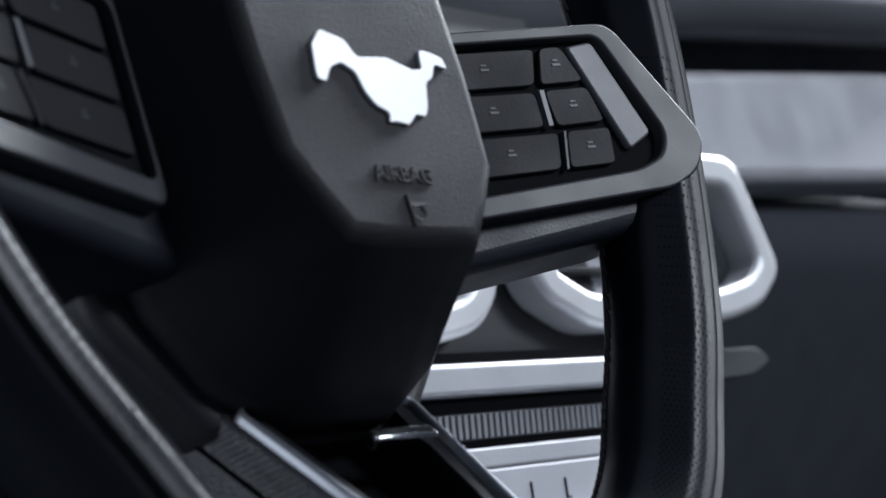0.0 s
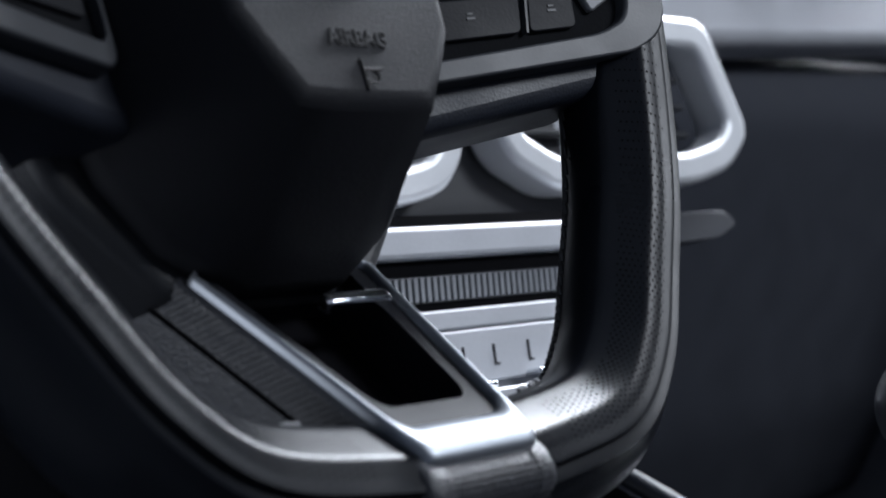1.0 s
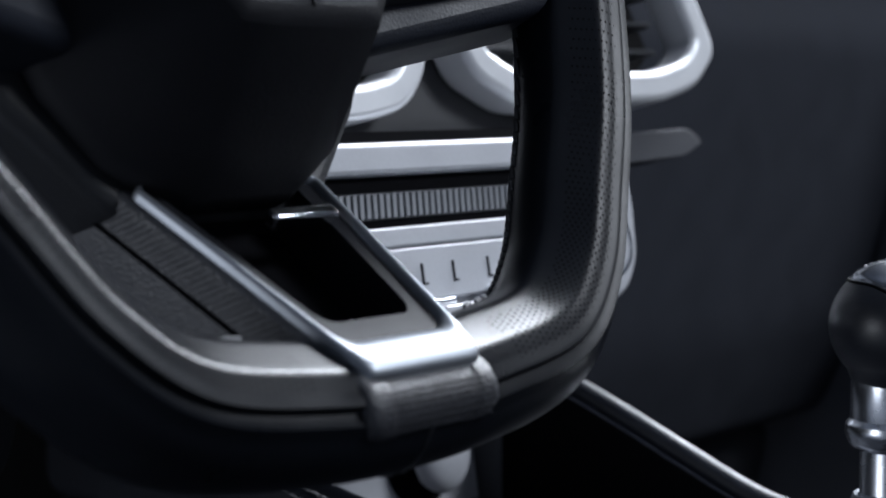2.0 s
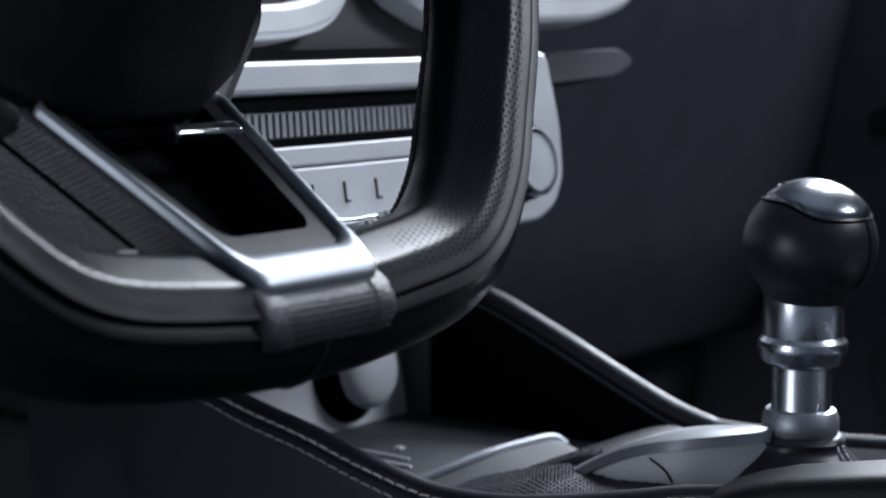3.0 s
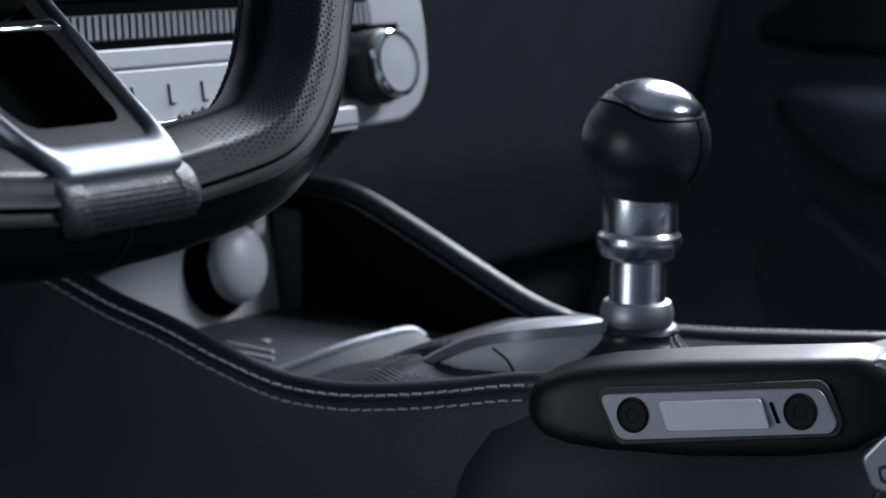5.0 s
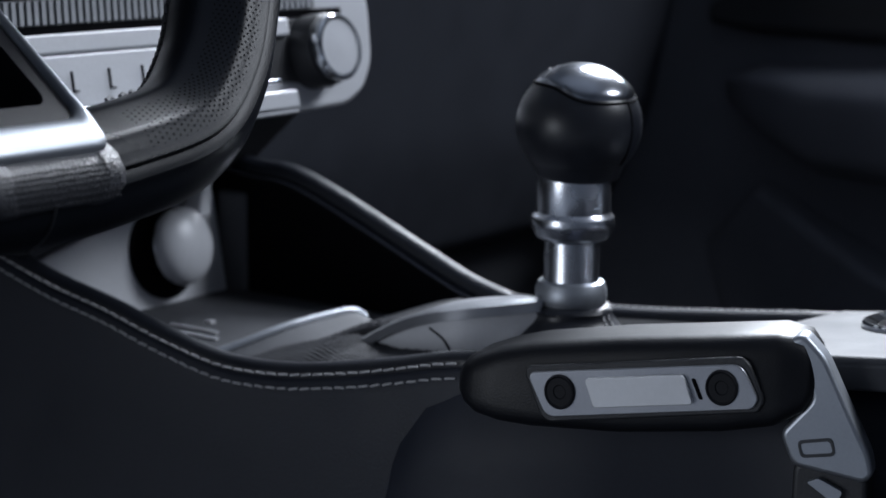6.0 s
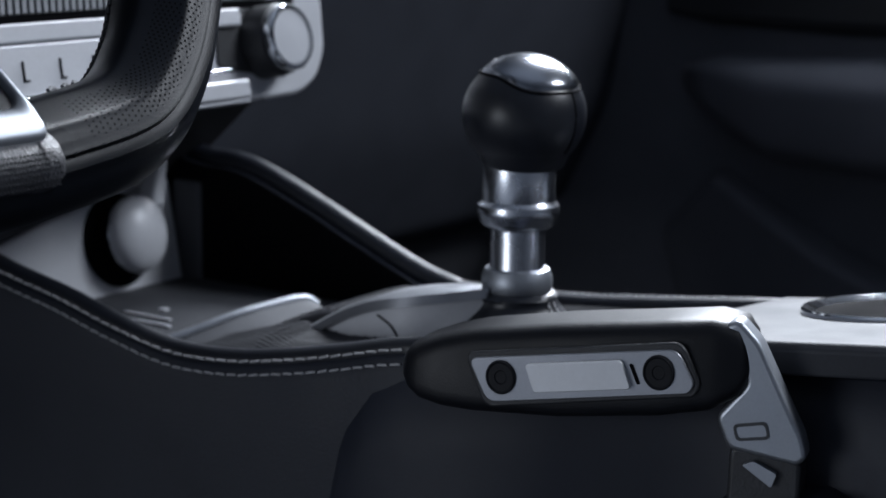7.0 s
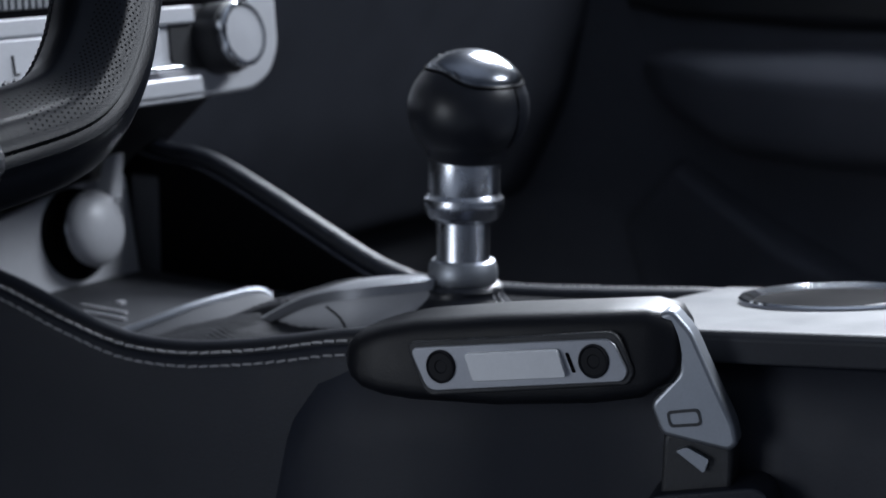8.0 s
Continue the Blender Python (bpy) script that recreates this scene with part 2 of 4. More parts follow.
# zigzag sewing along the inner side of the rim
bm = bmesh.new()
for side in (1, -1):
    for i in range(16, 62):
        for k, off in enumerate((-0.07, 0.07)):
            a, b = rim_point(i, SEAM + 2.35 + off, 0.0003), rim_point(i + 1, SEAM + 2.35, 0.0006)
            a, b = Vector((a.x * side, a.y, a.z)), Vector((b.x * side, b.y, b.z))
            tube([a, (a + b) / 2 + Vector((0, 0, 0.0002)), b], 0.00045, 5, bm)
tagged(part("rim_stitching", bm, DARKTHREAD, rim, "dark zigzag stitching"), kind="stuff")
for side in (1, -1):
    for k, i in enumerate((11, 13, 15)):
        a, b = rim_point(i, SEAM + 1.75 + 0.16 * k, 0.0004), rim_point(i + 1, SEAM + 1.82 + 0.16 * k, 0.0004)
        a, b = Vector((a.x * side, a.y, a.z)), Vector((b.x * side, b.y, b.z))
        part("end_stitch", tube([a, a.lerp(b, 0.5) + (a - RIM[i]).normalized() * 0.0006 * side ** 2, b], 0.0007, 6), THREAD, rim)
# small butt joint of the leather at the bottom
part("joint_seam", tube([rim_point(0, a, 0.0001) for a in np.linspace(-0.9, 1.2, 14)], 0.0005, 5), DARK, rim, "butt joint of the leather")

# airbag pad
face = [(0.041, 0.095), (0.0415, 0.03), (0.0395, 0.003), (0.0240, -0.0188)]
base = [(0.070, 0.095), (0.067, 0.03), (0.060, -0.003), (0.054, -0.022), (0.040, -0.041), (0.019, -0.0535)]
lowest = [(0.0395, 0.003), (0.0320, -0.0080), (0.0240, -0.0188), (0.012, -0.0193)]
full_face = face[:2] + lowest + [(-x, y) for x, y in (lowest[::-1] + face[1::-1])]
full_base = base + [(-x, y) for x, y in base[::-1]]
rows = [[(x * 0.98, y, -0.070) for x, y in full_base], [(x, y, -0.045) for x, y in full_base], [(x, y, 0.0) for x, y in full_face]]
pad = part("airbag_pad", loops(rows), PAD, wheel, "grained black airbag cover", 0.0032, 40, 4)
# plain running emblem in bright metal
shape = [(-0.0245, 0.0275), (-0.0228, 0.0372), (-0.0185, 0.0418), (-0.0105, 0.0398), (-0.0075, 0.0350), (0.004, 0.0362), (0.012, 0.0335), (0.0165, 0.0340), (0.0175, 0.0400), (0.0215, 0.0398), (0.0265, 0.0385),
         (0.0272, 0.0350), (0.0225, 0.0362), (0.0198, 0.0318), (0.0165, 0.0300), (0.0140, 0.0225), (0.0120, 0.0195), (0.0085, 0.0200), (0.0045, 0.0165), (0.0005, 0.0172), (-0.003, 0.0168), (-0.0015, 0.0195), (-0.0060, 0.0215),
         (-0.0085, 0.0250), (-0.0098, 0.0305), (-0.0140, 0.0328), (-0.0185, 0.0310), (-0.0215, 0.0265)]
part("emblem", prism(rounded([(x * 1.04 + 0.0035, y - 0.0045) for x, y in shape], 0.0012, 3), 0.0, 0.0012), EMBLEM, pad, "bright silver plain emblem", 0.0003, segments=2)


def letters(text, size, depth, m, mat, name, parent, label, spread=1.0):
    cu = bpy.data.curves.new(name, "FONT")
    cu.body, cu.size, cu.extrude, cu.align_x, cu.align_y, cu.space_character = text, size, depth, "CENTER", "CENTER", spread
    cu.bevel_depth = 0.00008
    tmp = new("tmp", cu)
    me = bpy.data.meshes.new_from_object(tmp.evaluated_get(bpy.context.evaluated_depsgraph_get()))
    bpy.data.objects.remove(tmp)
    bpy.data.curves.remove(cu)
    me.name = name
    me.materials.clear()
    me.materials.append(mat)
    me.transform(m)
    ob = new(name, me)
    ob.parent = parent
    return tagged(ob, label)


letters("AIRBAG", 0.0064, 0.0003, pose(0.0003, -0.0024, 0.0002), EMBOSS, "lettering", pad, "embossed lettering AIRBAG")
bm = box(0, 0, 0, 0.0006, 0.0085, 0.0008)
tube([Vector((0.003 + 0.0022 * math.cos(a), -0.0005 + 0.0019 * math.sin(a), 0)) for a in np.linspace(0, 6.28, 20)[:-1]], 0.0003, 5, bm, True)
tube([Vector((0.0, 0.0016, 0)), Vector((0.003, 0.0014, 0)), Vector((0.0072, 0.0016, 0))], 0.0003, 5, bm)
tube([Vector((0.0, -0.001, 0)), Vector((0.002, -0.0022, 0))], 0.0003, 5, bm)
bmesh.ops.translate(bm, verts=bm.verts[:], vec=(-0.0013, -0.0122, 0.0004))
part("horn_symbol", bm, EMBOSS, pad, "embossed horn symbol")


# side spokes with their switches; they drop towards the hub
def dropped(bm):
    for v in bm.verts:
        v.co.z -= 0.30 * max(0.0, 0.16 - abs(v.co.x)) - 0.0045
        v.co.x -= 0.004 if v.co.x > 0 else -0.004
        v.co.y -= 0.0025
    return bm


def side_spoke(s):
    f = lambda pts: [(x * s, y) for x, y in pts]
    outline = rounded([(0.060, 0.0610), (0.1335, 0.0625), (0.1555, 0.0215), (0.1500, 0.0105), (0.1385, 0.0046), (0.060, 0.0005)], 0.006)
    inner = rounded([(0.062, 0.0565), (0.1275, 0.0580), (0.1405, 0.0235), (0.1365, 0.0155), (0.1260, 0.0118), (0.062, 0.0075)], 0.004)
    body = part("side_spoke", dropped(prism(f(rounded([(0.045, 0.063), (0.134, 0.065), (0.158, 0.022), (0.150, 0.004), (0.138, -0.004), (0.045, -0.014)], 0.008)), -0.0415, -0.006)), LEATHER, wheel, "black side spoke", 0.006, segments=3)
    part("switch_frame", dropped(ring(f(outline), f(inner), -0.007, 0.0)), FRAME, body, "dim satin frame round the switches", 0.0022, segments=4)
    part("switch_bed", dropped(prism(f(inner), -0.0067, -0.0040)), MATTE, body, "black switch panel")
    part("trim_plate", dropped(prism(f(rounded([(0.1161, 0.0554), (0.1262, 0.0568), (0.1370, 0.0242), (0.1270, 0.0192)], 0.002)), -0.0041, -0.0017)), PLATE, body, "satin silver trim plate", 0.0008)
    keys = [[(0.066, 0.0425), (0.1005, 0.0430), (0.1045, 0.0555), (0.066, 0.0550)], [(0.1025, 0.0430), (0.1190, 0.0435), (0.1145, 0.0560), (0.1065, 0.0557)],
            [(0.066, 0.0285), (0.0990, 0.0288), (0.0995, 0.0410), (0.066, 0.0408)], [(0.1035, 0.0288), (0.1218, 0.0295), (0.1193, 0.0418), (0.1030, 0.0413)],
            [(0.066, 0.0140), (0.1000, 0.0148), (0.1030, 0.0270), (0.066, 0.0268)], [(0.1030, 0.0148), (0.1205, 0.0152), (0.1225, 0.0276), (0.1062, 0.0273)]]
    for k in keys:
        key = part("key", dropped(prism(f(rounded(k, 0.0022, 3)), -0.0042, -0.0023)), KEY, body, "", 0.0006, segments=2)
        c = Vector((sum(p[0] for p in k) / 4 * s, sum(p[1] for p in k) / 4, -0.0022))
        bm = box(c.x, c.y, c.z, 0.0030, 0.0008, 0.0003)
        box(c.x, c.y + 0.0015, c.z, 0.0020, 0.0006, 0.0003, bm)
        part("key_mark", dropped(bm), FRAME, key)
    part("divider", dropped(prism(f([(0.0998, 0.0290), (0.1014, 0.0290), (0.1022, 0.0410), (0.1006, 0.0410)]), -0.0041, -0.0015)), PLATE, body, "slim silver divider")
    part("divider", dropped(prism(f([(0.1012, 0.0145), (0.1020, 0.0145), (0.1054, 0.0270), (0.1046, 0.0270)]), -0.0041, -0.0018)), FRAME, body, "slim silver divider")


side_spoke(1)
side_spoke(-1)


# lower spoke: leather cover, silver bezel, dark well
def spoke_row(v, w, hw, deep, r, chan=0.0006):
    a = hw - 0.0075
    pts = rounded([(-hw - 0.003, w - deep), (hw + 0.003, w - deep), (hw, w), (a, w), (a - 0.001, w - chan), (-a + 0.001, w - chan), (-a, w), (-hw, w)], min(r, 0.004), 4)
    return [(x, v, z) for x, z in pts]


rows = [spoke_row(-0.1262, -0.0085, 0.0165, 0.018, 0.004), spoke_row(-0.1258, -0.0050, 0.0200, 0.028, 0.006), spoke_row(-0.1246, -0.0018, 0.0228, 0.036, 0.006), spoke_row(-0.1222, 0.0008, 0.0243, 0.040, 0.005), spoke_row(-0.1185, 0.0020, 0.0246, 0.042, 0.004), spoke_row(-0.1135, 0.0012, 0.0244, 0.042, 0.004), spoke_row(-0.108, -0.0028, 0.0246, 0.034, 0.003),
        spoke_row(-0.1035, -0.0062, 0.0256, 0.030, 0.003), spoke_row(-0.100, -0.0090, 0.0262, 0.032, 0.003, 0.026), spoke_row(-0.078, -0.0254, 0.0305, 0.032, 0.003, 0.026), spoke_row(-0.045, -0.0506, 0.0365, 0.032, 0.003, 0.026)]
cover = part("lower_spoke", loops(rows), RIB_LEATHER, wheel, "lower spoke wrapped in ribbed dark leather", sharp=50)
slope = Matrix.Translation((0, -0.1115, 0.0)) @ Matrix.Rotation(math.atan2(-0.045, 0.059), 4, "X")
out2 = [(-0.0208, -0.0005), (0.0208, -0.0005), (0.0232, 0.008), (0.034, 0.080), (-0.034, 0.080), (-0.0232, 0.008)]
in2 = [(-0.0175, 0.0130), (0.0175, 0.0130), (0.0214, 0.0175), (0.0316, 0.080), (-0.0316, 0.080), (-0.0214, 0.0175)]
oo, ii = rounded(out2, 0.003, 4), rounded(in2, 0.003, 4)
bm = loops([[(a[0] + (b[0] - a[0]) * f, a[1] + (b[1] - a[1]) * f, z) for a, b in zip(oo, ii)] for f, z in ((0, -0.004), (0, 0.0006), (0.06, 0.0018), (0.2, 0.0027), (0.4, 0.0030), (0.65, 0.0028), (0.85, 0.0021), (1, 0.0006), (1, -0.004))], True, False)
bmesh.ops.transform(bm, matrix=slope, verts=bm.verts[:])
bezel = part("spoke_bezel", bm, SATIN, wheel, "satin silver bezel of the lower spoke", sharp=60)
bm = ring(rounded(in2, 0.003, 4), rounded([(x * 0.8, y * 0.88 + 0.0095) for x, y in in2], 0.003, 4), -0.016, 0.0005)
bmesh.ops.transform(bm, matrix=slope, verts=bm.verts[:])
part("well_liner", bm, LINER, bezel, "gloss black liner of the well", 0.0015)
bm = prism(rounded(in2, 0.003, 4), -0.0195, -0.015)
bmesh.ops.transform(bm, matrix=slope, verts=bm.verts[:])
part("well_floor", bm, HOLE, bezel, "black bottom of the well")
# a glint on the bezel, modelled as a small chrome block
bm = box(0.0120, 0.0625, 0.0022, 0.024, 0.0045, 0.0045)
bmesh.ops.transform(bm, matrix=slope, verts=bm.verts[:])
part("glint_tab", bm, CHROME, bezel, "chrome tab standing in for a glint on the bezel", 0.0009)
# ribs pressed into the cover's flank and front
bm = bmesh.new()
for s in (1, -1):
    for k in range(42):
        v = -0.1145 + 0.00160 * k
        w = float(np.interp(v, [-0.1145, -0.108, -0.1035, -0.100, -0.078, -0.045], [0.0, -0.0028, -0.0062, -0.0090, -0.0254, -0.0506]))
        h = float(np.interp(v, [-0.1145, -0.108, -0.100, -0.078, -0.045], [0.0240, 0.0246, 0.0262, 0.0305, 0.0365]))
        tube([Vector((s * (h + 0.0000), v, w - 0.0016)), Vector((s * (h + 0.0006), v, w - 0.0065)), Vector((s * (h + 0.0009), v, w - 0.0125))], 0.00050, 6, bm)
flank = spline([(-0.0259, -0.122, -0.0145), (-0.0256, -0.1145, -0.0138), (-0.0262, -0.108, -0.0166), (-0.0278, -0.100, -0.0228), (-0.0321, -0.078, -0.0392), (-0.0381, -0.045, -0.0644)], 30)
for s in (1, -1):
    part("flank_seam", tube([Vector((p.x * s, p.y, p.z)) for p in flank], 0.0007, 6), HOLE, cover, "dark seam along the flank")
tagged(part("pressed_ribs", bm, RIB_LEATHER, cover, "fine pressed ribs"), kind="stuff")
bm = bmesh.new()
for k in range(28):
    for j in range(7):
        u = -0.0205 + 0.00148 * k + 0.00045 * j
        v = -0.1160 - 0.00145 * j
        w = float(np.interp(-v, [0.1135, 0.1185, 0.1222, 0.1246, 0.1258], [0.0012, 0.0020, 0.0008, -0.0018, -0.0050]))
        dot(bm, (u, v, w), 0.0006, 0.0005, 0.0004)
tagged(part("pressed_dots", bm, RIB_LEATHER, cover, "pressed dot pattern"), kind="stuff")
# hub behind the pad and the column shroud
part("hub", prism(rounded([(-0.075, 0.09), (0.075, 0.09), (0.068, -0.02), (0.035, -0.055), (-0.035, -0.055), (-0.068, -0.02)], 0.01), -0.075, -0.05), DARK, wheel, "dark hub carrier", 0.004)
shroud = thing("steering_column", WHEEL @ pose(0, 0.03, -0.09), "dark plastic shroud of the steering column", "steering column")
part("shroud", loops([[(x * k, y * k, z) for x, y in rounded([(-0.06, 0.05), (0.06, 0.05), (0.055, -0.05), (-0.055, -0.05)], 0.015)] for k, z in ((0.8, 0.02), (1.0, 0.0), (1.05, -0.14))]), DARK, shroud, "", 0.003)
for s in (1, -1):
    part("stalk", tube([Vector((s * 0.05, 0.01, -0.03)), Vector((s * 0.09, 0.012, -0.025)), Vector((s * 0.13, 0.015, -0.02))], lambda t: 0.006 + 0.003 * t, 12), DARK, shroud, "dark control stalk")

# ---- dashboard ----
dash = thing("dashboard", pose(0.67, 0.6, 0.5), "dark dashboard with silver centre panel and framed vents", "dashboard")
INV = Matrix.Translation((-0.67, -0.6, -0.5))


def at(bm):
    bmesh.ops.transform(bm, matrix=INV, verts=bm.verts[:])
    return bm


def front(pts, y, d0, d1, pivot=0.55, lean=12):
    """Prism whose outline is given in x and height, on a plane leaning forward."""
    m = INV @ Matrix.Translation((0, y, pivot)) @ Matrix.Rotation(radians(90 - lean), 4, "X")
    return prism([(x, (z - pivot) / math.cos(radians(lean))) for x, z in pts], d0, d1, None, m)


def rect(x0, x1, z0, z1, r=0.0):
    p = [(x0, z0), (x1, z0), (x1, z1), (x0, z1)]
    return rounded(p, r) if r else p


PY = 0.488
part("centre_panel", front(rounded([(0.47, 0.5235), (0.706, 0.5215), (0.731, 0.522), (0.7455, 0.5285), (0.7550, 0.541), (0.7590, 0.566), (0.757, 0.6005), (0.47, 0.6005)], 0.006), PY, -0.03, 0.0), PAINT, dash, "silver centre panel", 0.002)
part("panel_gap", front(rect(0.47, 0.73, 0.5995, 0.6035), PY, -0.012, 0.0006), HOLE, dash, "dark gap under the vents")
part("panel_strip", front(rect(0.48, 0.712, 0.5855, 0.5985, 0.003), PY, 0.0, 0.006), PALE, dash, "pale horizontal strip", 0.0025)
part("dark_slot", front(rect(0.478, 0.715, 0.5792, 0.5852), PY, -0.001, 0.001), HOLE, dash, "dark slot")
part("rib_bed", front(rect(0.478, 0.715, 0.5684, 0.5786), PY, -0.001, 0.0014), PLATE, dash, "dark bed of the ribbed trim")
for k in range(58):
    x = 0.48 + 0.004 * k
    part("trim_rib", front([(x, 0.5688), (x + 0.0021, 0.5688), (x + 0.0034, 0.5782), (x + 0.0013, 0.5782)], PY, 0.0014, 0.0030), RIBS, dash)
part("dark_slot", front(rect(0.478, 0.735, 0.5648, 0.5682), PY, -0.001, 0.001), HOLE, dash, "dark slot")
part("panel_strip", front(rect(0.50, 0.690, 0.5565, 0.5646, 0.0015), PY, 0.0, 0.005), PALE, dash, "pale strip over the switches", 0.0015)
bar = part("switch_bar", front(rect(0.50, 0.663, 0.5345, 0.5557, 0.0015), PY, 0.0, 0.0055), PALE, dash, "pale bar of flush switches", 0.0008)
for x1 in (0.5250, 0.5480, 0.5690, 0.5885, 0.6085, 0.6320):
    bm = front([(x1 - 0.0006, 0.5405), (x1 + 0.0026, 0.5405), (x1 + 0.0026, 0.5413), (x1 + 0.0003, 0.5413), (x1 + 0.0008, 0.5490), (x1 - 0.0002, 0.5490)], PY, 0.0052, 0.0061)
    part("key_mark", bm, HOLE, bar, "dark angled mark")
part("chrome_line", front(rect(0.50, 0.605, 0.5318, 0.5340), PY, 0.0, 0.008), CHROME, dash, "thin chrome line", 0.0006)
lip = part("lip", front(rect(0.585, 0.6735, 0.5225, 0.5308, 0.0015), PY, -0.004, 0.018), PAINT, dash, "silver lip under the switches", 0.0012)
part("lip_edge", front(rect(0.628, 0.6690, 0.5345, 0.5366, 0.0008), PY, 0.004, 0.013), CHROME, lip, "bright chrome edge", 0.0008)
part("lip_edge", front(rect(0.596, 0.6735, 0.5206, 0.5220, 0.0005), PY, 0.0, 0.0165), PALE, lip, "thin pale lower edge", 0.0004)
# volume knob
knobm = INV @ Matrix.Translation((0.7072, PY, 0.5478)) @ Matrix.Rotation(radians(78), 4, "X")
bm = lathe([(0.0178, 0.0), (0.0176, 0.004), (0.0170, 0.0135), (0.0164, 0.0150)])
bmesh.ops.transform(bm, matrix=knobm, verts=bm.verts[:])
vol = part("volume_knob", bm, DARK, dash, "round volume knob with a chrome ring", 0.0008)
bm = lathe([(0.0150, 0.0145), (0.0160, 0.0165), (0.0158, 0.0195), (0.0150, 0.0205), (0.0136, 0.0203), (0.0132, 0.0145)])
bmesh.ops.transform(bm, matrix=knobm, verts=bm.verts[:])
part("knob_ring", bm, CHROME, vol, "chrome ring")
bm = lathe([(0.0134, 0.012), (0.0134, 0.0193), (0.0128, 0.0199), (0.004, 0.0204), (0.0005, 0.0204)])
bmesh.ops.transform(bm, matrix=knobm, verts=bm.verts[:])
part("knob_face", bm, PALE, vol, "pale silver knob face")
bm = prism(rounded([(0.672, 0.5375), (0.7215, 0.5300), (0.7290, 0.5375), (0.7270, 0.5640), (0.676, 0.5645)], 0.005), 0.0, 0.0015, None, INV @ Matrix.Translation((0, PY, 0.55)) @ Matrix.Rotation(radians(78), 4, "X") @ Matrix.Translation((0, -0.55, 0)))
part("knob_recess", bm, DARK, dash, "dark recess round the volume knob", 0.0006)


# framed vents
def vent(outline, width, y):
    inner = []
    for i, p in enumerate(outline):
        p, a, c = Vector(p), Vector(outline[i - 1]), Vector(outline[(i + 1) % len(outline)])
        e, g = (p - a).normalized(), (c - p).normalized()
        n = Vector((-e.y - g.y, e.x + g.x)).normalized()
        q = p + n * (width / max(0.5, n.dot(Vector((-e.y, e.x)))))
        inner.append((q.x, q.y))
    m = INV @ Matrix.Translation((0, y, 0.65)) @ Matrix.Rotation(radians(78), 4, "X")
    f = lambda pts: [(x, z - 0.65) for x, z in pts]
    bm = ring(rounded(f(outline), 0.012, 6), rounded(f(inner), 0.009, 6), -0.01, 0.012)
    bmesh.ops.transform(bm, matrix=m, verts=bm.verts[:])
    v = part("vent_frame", bm, EMBLEM, dash, "broad bright silver vent frame", 0.004)
    bm = prism(rounded(f(inner), 0.009, 6), -0.03, -0.02)
    bmesh.ops.transform(bm, matrix=m, verts=bm.verts[:])
    part("vent_back", bm, HOLE, v, "dark inside of the vent")
    zs = [p[1] for p in inner]
    xs = [p[0] for p in inner]
    for k in range(1, 4):
        z = min(zs) + (max(zs) - min(zs)) * k / 4
        bm = box(sum(xs) / len(xs), z - 0.65, -0.008, (max(xs) - min(xs)) * 0.8, 0.003, 0.016)
        bmesh.ops.transform(bm, matrix=m, verts=bm.verts[:])
        part("vent_slat", bm, DARK, v, "", 0.001)


VY = 0.548
vent([(0.52, 0.602), (0.610, 0.6040), (0.637, 0.6095), (0.6535, 0.626), (0.6575, 0.645), (0.655, 0.700), (0.52, 0.700)], 0.0160, VY)
vent([(0.722, 0.6085), (0.845, 0.6110), (0.881, 0.6185), (0.9085, 0.6385), (0.881, 0.7025), (0.690, 0.7025), (0.6800, 0.641), (0.688, 0.624)], 0.0170, VY)
part("vent_surround", front(rounded([(0.46, 0.604), (0.80, 0.606), (0.84, 0.65), (0.82, 0.735), (0.46, 0.735)], 0.015), VY, -0.05, -0.011, 0.65), PAINT, dash, "silver surround of the vents", 0.004)
part("trim_fin", front(rounded([(0.800, 0.580), (0.872, 0.583), (0.893, 0.590), (0.880, 0.5975), (0.810, 0.596)], 0.006), 0.556, -0.02, 0.010, 0.65), FLAP, dash, "soft grey fin under the vent", 0.005)
# passenger side: trim band, upper pad, glove box
part("trim_band", front([(0.90, 0.694), (1.36, 0.716), (1.36, 0.803), (0.90, 0.763)], 0.61, -0.04, 0.0, 0.73, 16), PAINT, dash, "broad satin trim band", 0.01)
part("band_gap", front([(0.88, 0.755), (1.36, 0.79), (1.36, 0.83), (0.88, 0.79)], 0.63, -0.04, 0.0, 0.73, 16), DARK, dash, "dark groove above the trim band", 0.004)
part("upper_pad", at(loops([[(x, y, z) for y, z in rounded([(0.60, 0.79 + h), (0.585, 0.815 + h), (0.64, 0.86 + h), (0.95, 0.88 + h), (0.95, 0.79 + h)], 0.03)] for x, h in ((0.0, -0.03), (0.45, -0.03), (0.75, -0.03), (0.95, -0.004), (1.36, 0.03))])), GREY, dash, "soft upper dashboard pad", 0)
part("dash_core", at(loops([[(x, y, z) for y, z in rounded([(0.60, 0.46), (0.565, 0.56), (0.585, 0.70), (0.64, 0.79), (0.95, 0.79), (0.95, 0.46)], 0.02)] for x in (0.0, 0.47)])), DARK, dash, "dark lower dashboard", 0.004)
part("dash_core", at(loops([[(x, y, z) for y, z in rounded([(0.545, 0.50), (0.545, 0.60), (0.60, 0.79), (0.95, 0.79), (0.95, 0.50)], 0.01)] for x in (0.47, 0.76)])), DARK, dash, "dark body of the centre stack", 0.004)
part("stack_flank", at(loops([[(x, y, z) for y, z in pts] for x, pts in ((0.60, [(0.52, 0.522), (0.58, 0.46), (0.7, 0.44), (0.7, 0.52)]), (0.757, [(0.52, 0.522), (0.58, 0.47), (0.7, 0.45), (0.7, 0.52)]))])), DARK, dash, "dark underside of the centre stack", 0.006)
